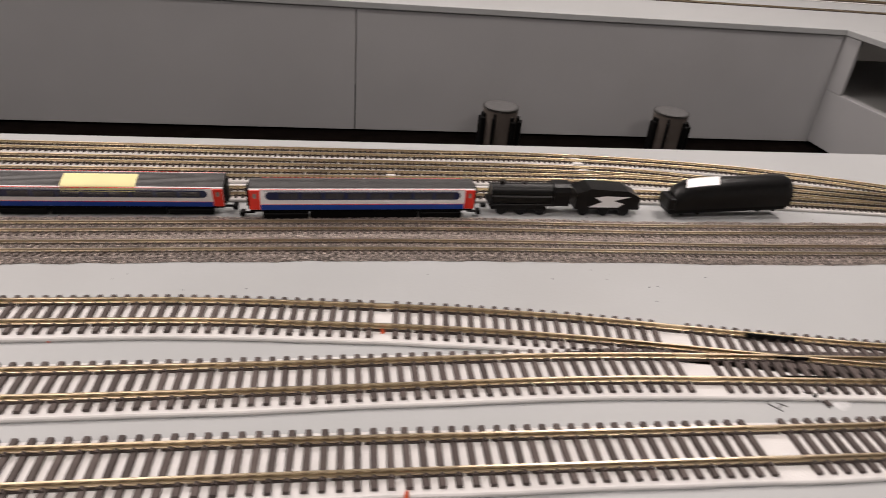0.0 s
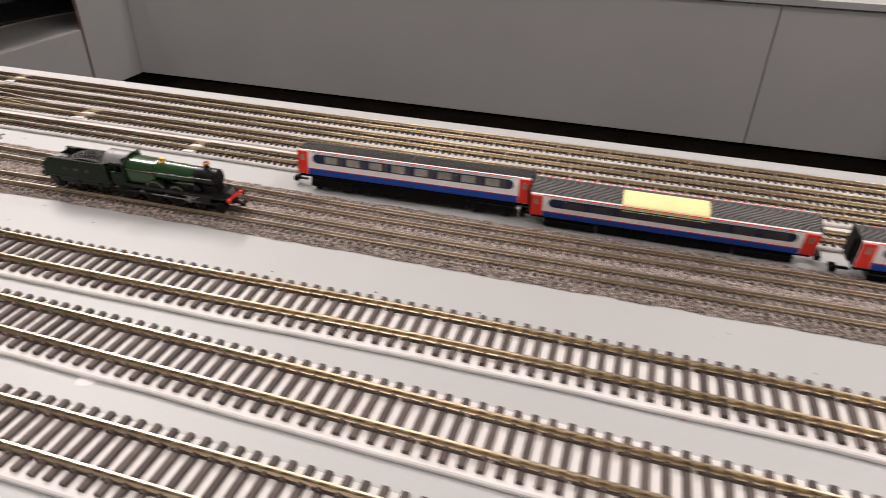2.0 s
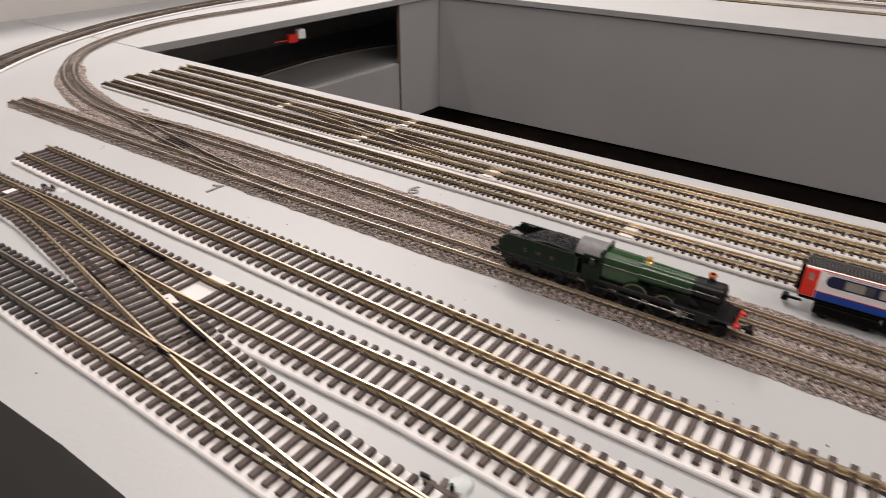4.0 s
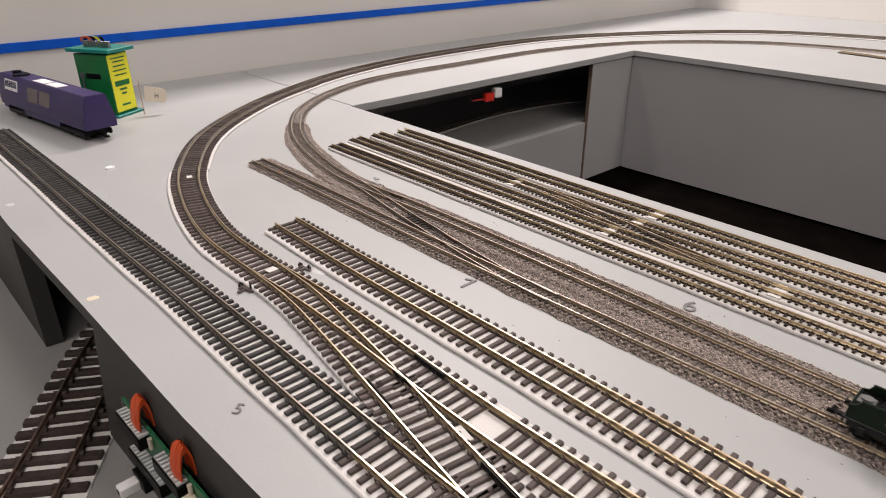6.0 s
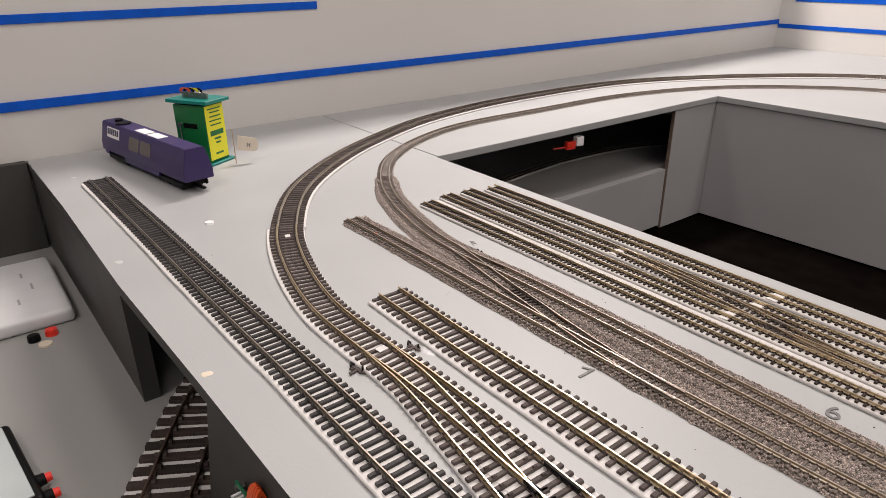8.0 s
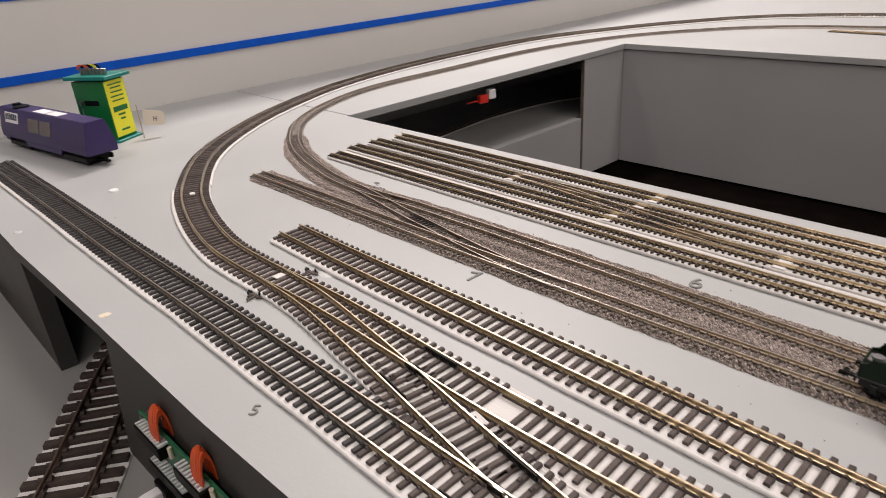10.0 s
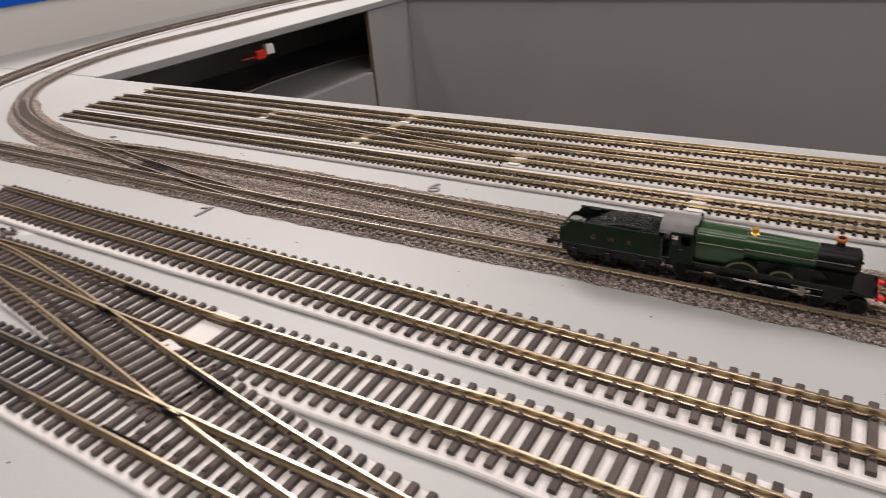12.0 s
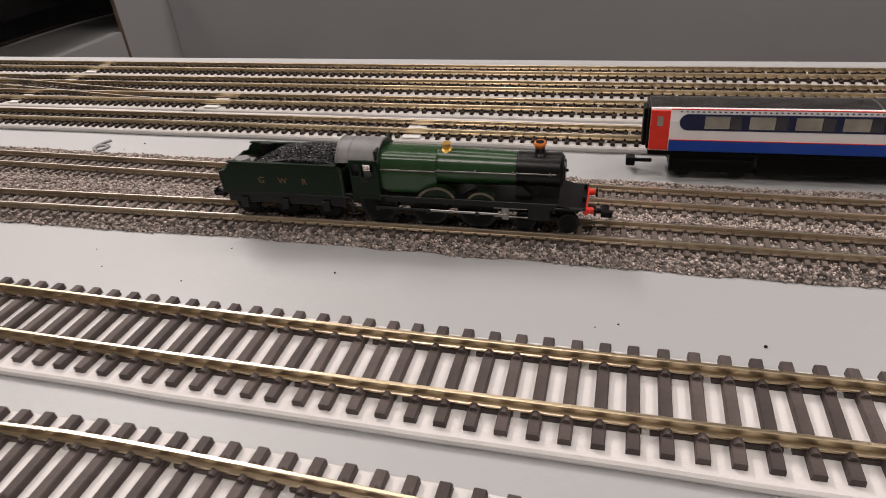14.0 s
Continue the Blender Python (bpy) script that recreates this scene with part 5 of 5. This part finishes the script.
# ---- cans in the well ----
def can(m):
    c = thing("metal_can", "dark brushed metal can with black brackets below the grey panel", "can", m, group="metal cans")
    part("body", cyl((0, 0, 0), "z", 0.0305, 0.0305, 0.079, 40), M_METALCAN, c, smooth=True)
    bm = cyl((0, 0, 0.0785), "z", 0.0312, 0.0312, 0.003, 40)
    part("rim", bm, M_STEEL, c, "bright steel rim", True)
    part("lid", cyl((0, 0, 0.0812), "z", 0.0285, 0.0280, 0.0008, 36), M_ROOFPALE, c, "grey lid", True)
    for a, w, top in ((-165, 0.007, 0.066), (-20, 0.007, 0.060), (-120, 0.0025, 0.070), (-62, 0.004, 0.064), (60, 0.007, 0.062)):
        bm = box(0.0300, 0.0390, -w, w, 0.0, top, 0.0015)
        box(0.0300, 0.0345, -w * 0.8, w * 0.8, top - 0.002, top + 0.006, 0.001, bm)
        part("bracket", bm, M_BLACK, c, "black upright bracket", m=pose(0, 0, 0, 0, 0, a))
    return c


can(pose(0.706, 0.662, WELL_Z - 0.004))
can(pose(1.022, 0.662, WELL_Z - 0.004))

# ---- lower deck ----
lay_track("large model track with broad brown sleepers on the lower deck", [(-0.5765, -0.177), (-0.545, -0.212), (-0.494, -0.253), (-0.4085, -0.307), (-0.33, -0.362), (-0.26, -0.425), (-0.20, -0.50)], OG, M_RAIL_RUSTY, M_SLEEPER_BIG, z0=DECK)
lay_track("curved model track on the lower deck in shadow", [(-0.74, 0.16), (-0.785, 0.30), (-0.81, 0.45), (-0.815, 0.55), (-0.80, 0.68), (-0.75, 0.80)], NN, M_RAIL_DULL, M_SLEEPER_N, z0=DECK, near=lambda x, y: False)

# ---- marks on the board ----
for ch, x, y, a, s in (("6", -0.1335, -0.0285, 18, 0.017), ("7", -0.2375, -0.1035, 24, 0.017), ("5", -0.224, -0.257, 40, 0.010)):
    letters(ch, s, pose(x, y, 0.0003, 0, 0, a), M_PENCIL, None, "pencil_number", "pencilled number " + ch + " on the grey board", "writing")


# ---- point levers and small things on the board ----
def point_lever(x, y, turn, size=1.0):
    p = thing("point_lever", "small dark brown plastic point lever beside the track", "point lever", pose(x, y, 0.0002, 0, 0, turn) @ Matrix.Scale(size * 0.8, 4), group="point levers")
    bm = box(-7, 7, -1.1, 1.1, 0, 1.4, 0.3)
    box(-1.2, 1.2, -7, 5, 0.3, 1.2, 0.2, bm)
    box(-5, -2.5, -3.2, 2.2, 0, 1.1, 0.3, bm)
    box(3, 4.4, -2, 3.4, 0, 1.6, 0.3, bm)
    part("tie_bar", scaled(bm), M_SLEEPER, p)
    part("pin", scaled(cyl((4, 1, 2.0), "z", 0.8, 0.7, 2.6, 10)), M_BLACK, p)
    part("pin", scaled(cyl((-5, -1.5, 2.0), "z", 0.8, 0.7, 1.8, 10)), M_DARKSTEEL, p)
    part("spring", scaled(box(-9, -5, 1.2, 2.4, 0.4, 2.6, 0.3)), M_DARKSTEEL, p)
    return p


point_lever(-0.3235, -0.1610, 8)
point_lever(-0.3240, -0.2010, 12, 1.1)
point_lever(0.018, -0.2065, 5, 1.2)
point_lever(-0.2215, -0.0792, 5, 0.8)
point_lever(-0.4090, -0.0350, -10, 0.7)
point_lever(-0.1166, 0.0150, 0, 0.7)
point_lever(0.648, -0.2050, 4, 1.2)

motor = thing("point_motor", "dark grey plastic point motor with coloured wires", "point motor", pose(0.0315, -0.2520, 0, 0, 0, 9))
bm = box(-17, 2, -8, 7, 0, 9, 1.2, seg=2)
part("coil_case", scaled(bm), M_SLEEPER, motor, smooth=True)
part("coil_case", scaled(box(4, 22, -8, 7, 0, 7.5, 1.2, seg=2)), M_SLEEPER, motor, smooth=True)
part("bracket", scaled(box(-20, 24, 5, 8.2, 0, 2.5, 0.4)), M_DARKSTEEL, motor)
for i, mt in enumerate((M_RED, M_YELLOW, M_BLACK, M_ORANGE)):
    part("wire", scaled(cyl((-3 + i * 1.6, 6.5 + i * 0.9, 5.2 - i * 0.15), "y", 0.55, 0.55, 8 - i, 8)), mt, motor)

single("tie_plate", merge(box(-0.006, 0.006, -0.0058, 0.0058, 0.0, 0.0007, 0.0002), box(-0.0015, 0.0015, -0.0075, 0.0075, 0.0, 0.0011, 0.0002)), M_SLEEPER, "dark brown plastic plate lying between the rails", "track plate", pose(0.0175, -0.2238, 0.0040, 0, 0, 3))


def blob(name, x, y, r, h, material, label, category, seed):
    rng = random.Random(seed)
    bm = bmesh.new()
    bmesh.ops.create_icosphere(bm, subdivisions=3, radius=1)
    for v in bm.verts:
        k = 1 + 0.25 * noise.noise(v.co * 1.7 + Vector((seed, 0, 0)))
        v.co = Vector((v.co.x * r * k * 1.25, v.co.y * r * k, max(v.co.z, -0.1) * h * k))
    return single(name, bm, material, label, category, pose(x, y, 0.0, 0, 0, rng.uniform(0, 90)), smooth=True)


blob("putty_blob", 0.0035, -0.2520, 0.0045, 0.0035, M_SOLDER, "pale grey putty blob on the board", "putty", 1)
blob("putty_blob", 0.0225, -0.2010, 0.0040, 0.0022, M_SOLDER, "pale grey putty blob on the board", "putty", 2)
blob("paint_patch", -0.3155, -0.1535, 0.0062, 0.0003, M_SMEAR, "white paint smear on the board", "paint smear", 3)
blob("paint_patch", 0.0873, -0.1967, 0.0030, 0.0003, M_FOAM, "pale paint smear on the board", "paint smear", 4)
single("foil_patch", box(-0.0030, 0.0030, -0.0022, 0.0022, 0.0, 0.0006, 0.0001), M_FOAM, "pale foil patch lying on the sleepers", "foil", pose(-0.531, -0.1480, 0.0040, 0, 0, -20))
single("paper_slip", box(-0.0026, 0.0026, -0.0034, 0.0034, 0.0, 0.0006, 0.0001), M_FOAM, "white paper slip between the point blades", "paper slip", pose(-0.3295, -0.1805, 0.0040, 0, 0, 6), group="paper slips")
single("paper_slip", box(-0.0050, 0.0050, -0.0022, 0.0022, 0.0, 0.0006, 0.0001), M_FOAM, "white paper slip under the crossover rails", "paper slip", pose(-0.1435, -0.1945, 0.0040, 0, 0, -12), group="paper slips")
blob("paint_patch", 0.656, -0.2075, 0.0050, 0.0006, M_SMEAR, "white paint smear on the board", "paint smear", 5)
single("white_button", cyl((0, 0, 0), "z", 0.0042, 0.0038, 0.0014, 24), M_WHITE, "small white plastic disc on the board", "disc", pose(-0.6145, -0.1873, 0.0))
for k, (x, y) in enumerate(((-0.3755, -0.2722), (-0.575, -0.275), (-0.85, -0.26))):
    blob("wood_filler_spot", x, y, 0.0030 if k == 0 else 0.003, 0.0004, M_CARD if k == 0 else M_SMEAR, "pale chipped spot on the board edge", "chip", 6 + k)

# pencil scribbles
rng = random.Random(11)
for k, (x, y) in enumerate(((-0.4265, -0.0265), (0.625, -0.2095))):
    bm = bmesh.new()
    for i in range(5):
        px, py = rng.uniform(-0.004, 0.004), rng.uniform(-0.003, 0.003)
        b = box(-0.0024, 0.0024, -0.0003, 0.0003, 0.0001, 0.0003)
        b.transform(Matrix.Translation((px, py, 0)) @ pose(0, 0, 0, 0, 0, rng.uniform(-50, 50)))
        merge(bm, b)
    single("pencil_mark", bm, M_PENCIL, "dark pencil scribble on the grey board", "pencil mark", pose(x, y, 0.0))

# crumbs of ballast and dust
rng = random.Random(21)
bm = bmesh.new()
for i in range(70):
    x, y = rng.uniform(-0.6, 0.8), rng.choice([rng.uniform(-0.115, -0.090), rng.uniform(-0.265, -0.09), rng.uniform(-0.03, -0.012)])
    r = rng.uniform(0.00015, 0.0004)
    b = bmesh.new()
    bmesh.ops.create_icosphere(b, subdivisions=1, radius=r)
    for v in b.verts:
        v.co *= rng.uniform(0.7, 1.3)
    b.transform(Matrix.Translation((x, y, r * 0.5)))
    merge(bm, b)
single("dust_crumbs", bm, M_BLACK, "scattered dark crumbs on the grey board", "crumbs", kind="stuff")
for k, (x, y, z) in enumerate(((0.2996, -0.1500, 0.0), (0.3726, -0.1985, 0.0), (0.449, -0.1525, 0.003), (0.452, -0.2470, 0.003), (-0.49, -0.0840, 0.003))):
    blob("red_speck", x, y, 0.0009, 0.0018 + z, M_ORANGE, "tiny orange speck beside the foam", "speck", 30 + k)

# ---- circuit board on the fascia ----
pcb = thing("circuit_board", "green circuit board with black chips and orange ribbon loops", "circuit board", pose(-0.265, -0.2775, -0.0506, 0, 0, 2.4) @ Matrix.Scale(0.95, 4))
part("board", scaled(box(-60, 58, -1.6, 0, -38, 16, 0.2)), M_PCB, pcb, "green circuit board")
for x in (-57, 54):
    part("standoff", scaled(cyl((x, -2.4, 12), "y", 2.2, 2.2, 5, 12)), M_STEEL, pcb)
for x, w, z in ((-54, 32, 4), (-4, 30, 4), (-46, 42, -17)):
    chip = part("chip", scaled(box(x, x + w, -8, -1.6, z, z + 8.5, 0.4)), M_BLACK, pcb, "black chip in a socket")
    for i in range(int(w / 3.2)):
        part("chip_pin", scaled(box(x + 1.5 + i * 3.2, x + 3.2 + i * 3.2, -7.2, -1.6, z + 8.6, z + 10.0, 0.0)), M_WHITEPLASTIC, chip)
for x in (-37, 13):
    for i in range(6):
        r = 9.5 - 0.5 * abs(i - 2.5)
        loop = arc(-1.5, 13.5, r, 0, 180, 14)
        inner = arc(-1.5, 13.5, r - 1.6, 180, 0, 14)
        wire = prism([(y * 0.5 + 0.08 * (z - 13.5), 13.5 + (z - 13.5) * (1.95 + 0.09 * i)) for y, z in loop + inner], "x", x + i * 2.0, x + 1.8 + i * 2.0)
        part("ribbon_wire", scaled(wire), M_ORANGE, pcb, "orange ribbon wire", True)
part("terminal", scaled(box(28, 48, -11, -1.6, -4, 9, 0.8)), M_CARD, pcb, "cream terminal block")
part("terminal", scaled(box(31, 45, -13, -11, 0, 6, 0.5)), M_CARD, pcb, "cream terminal block")
jack = part("socket", scaled(box(-42, -26, -10, -1.6, -29, -20, 0.6)), M_BLACK, pcb, "black socket")
part("plug", scaled(box(-38, -31, -21, -10, -28, -22, 0.5)), M_WHITE, jack, "white plug with a square hole")
part("plug_hole", scaled(box(-36, -33.5, -21.4, -20.5, -26.5, -23.5, 0.0)), M_BLACK, jack)
for x, z in ((30, 12), (52, 4), (-18, 10)):
    part("resistor", scaled(cyl((x, -3, z - 4), "z", 1.3, 1.3, 7, 12)), M_CARD, pcb, smooth=True)

# ---- lower deck ----
wb = thing("white_plastic_box", "white plastic box with slots on the lower deck", "plastic box", pose(-0.808, -0.376, DECK, 0, 0, 0))
part("lid", scaled(box(-80, 82, -74, 74, 0, 16, 5, seg=3)), M_WHITEPLASTIC, wb, smooth=True)
for x, y, w in ((-40, 40, 14), (-5, 46, 16), (30, 30, 14), (-60, 20, 10), (40, -10, 14)):
    part("slot", scaled(box(x, x + w, y, y + 2.4, 15.2, 16.2, 0.2)), M_PANEL, wb)
cap = single("bottle_cap", merge(cyl((0, 0, 0), "z", 0.0058, 0.0054, 0.006, 24), cyl((0, 0, 0.0055), "z", 0.0042, 0.004, 0.0012, 20)), M_RED, "small red plastic cap on the lower deck", "cap", pose(-0.711, -0.327, DECK), smooth=True)
single("bottle_cap", merge(cyl((0, 0, 0), "z", 0.0058, 0.0054, 0.006, 24), cyl((0, 0, 0.0055), "z", 0.0042, 0.004, 0.0012, 20)), M_BLACK, "small black plastic cap on the lower deck", "cap", pose(-0.708, -0.3425, DECK), smooth=True)
single("wooden_disc", cyl((0, 0, 0), "z", 0.0062, 0.0060, 0.0016, 28), M_CARD, "small pale wooden disc on the lower deck", "disc", pose(-0.6934, -0.335, DECK))

dev = thing("controller", "dark framed controller with pale top and red buttons", "controller", pose(-0.500, -0.437, DECK, 0, 0, 6))
part("case", scaled(box(-52, 52, -66, 66, 0, 14, 4, seg=3)), M_BLACK, dev, smooth=True)
part("top_panel", scaled(box(-47, 47, -61, 61, 13.6, 15.4, 1.2, seg=2)), M_GLASSTOP, dev, "pale grey glossy top panel", smooth=True)
for x in (24, 44):
    b = part("socket", scaled(cyl((x, 66, 7), "y", 4.6, 4.2, 5, 16)), M_BLACK, dev, smooth=True)
    part("button", scaled(cyl((x, 70.5, 7), "y", 3.6, 3.0, 4.5, 16)), M_RED, b, "red button", smooth=True)

conn = thing("red_connector", "red wire connector hanging below the baseboard", "connector", pose(-0.672, 0.37, -0.030, 0, 0, 80))
part("plug", scaled(box(-12, 4, -4, 4, -6, 6, 1.0)), M_RED, conn)
part("terminal", scaled(box(5, 18, -5, 5, -2, 12, 1.0)), M_WHITE, conn)
part("wire", scaled(cyl((-34, 0, -2), "x", 1.0, 1.0, 24, 8)), M_RED, conn)
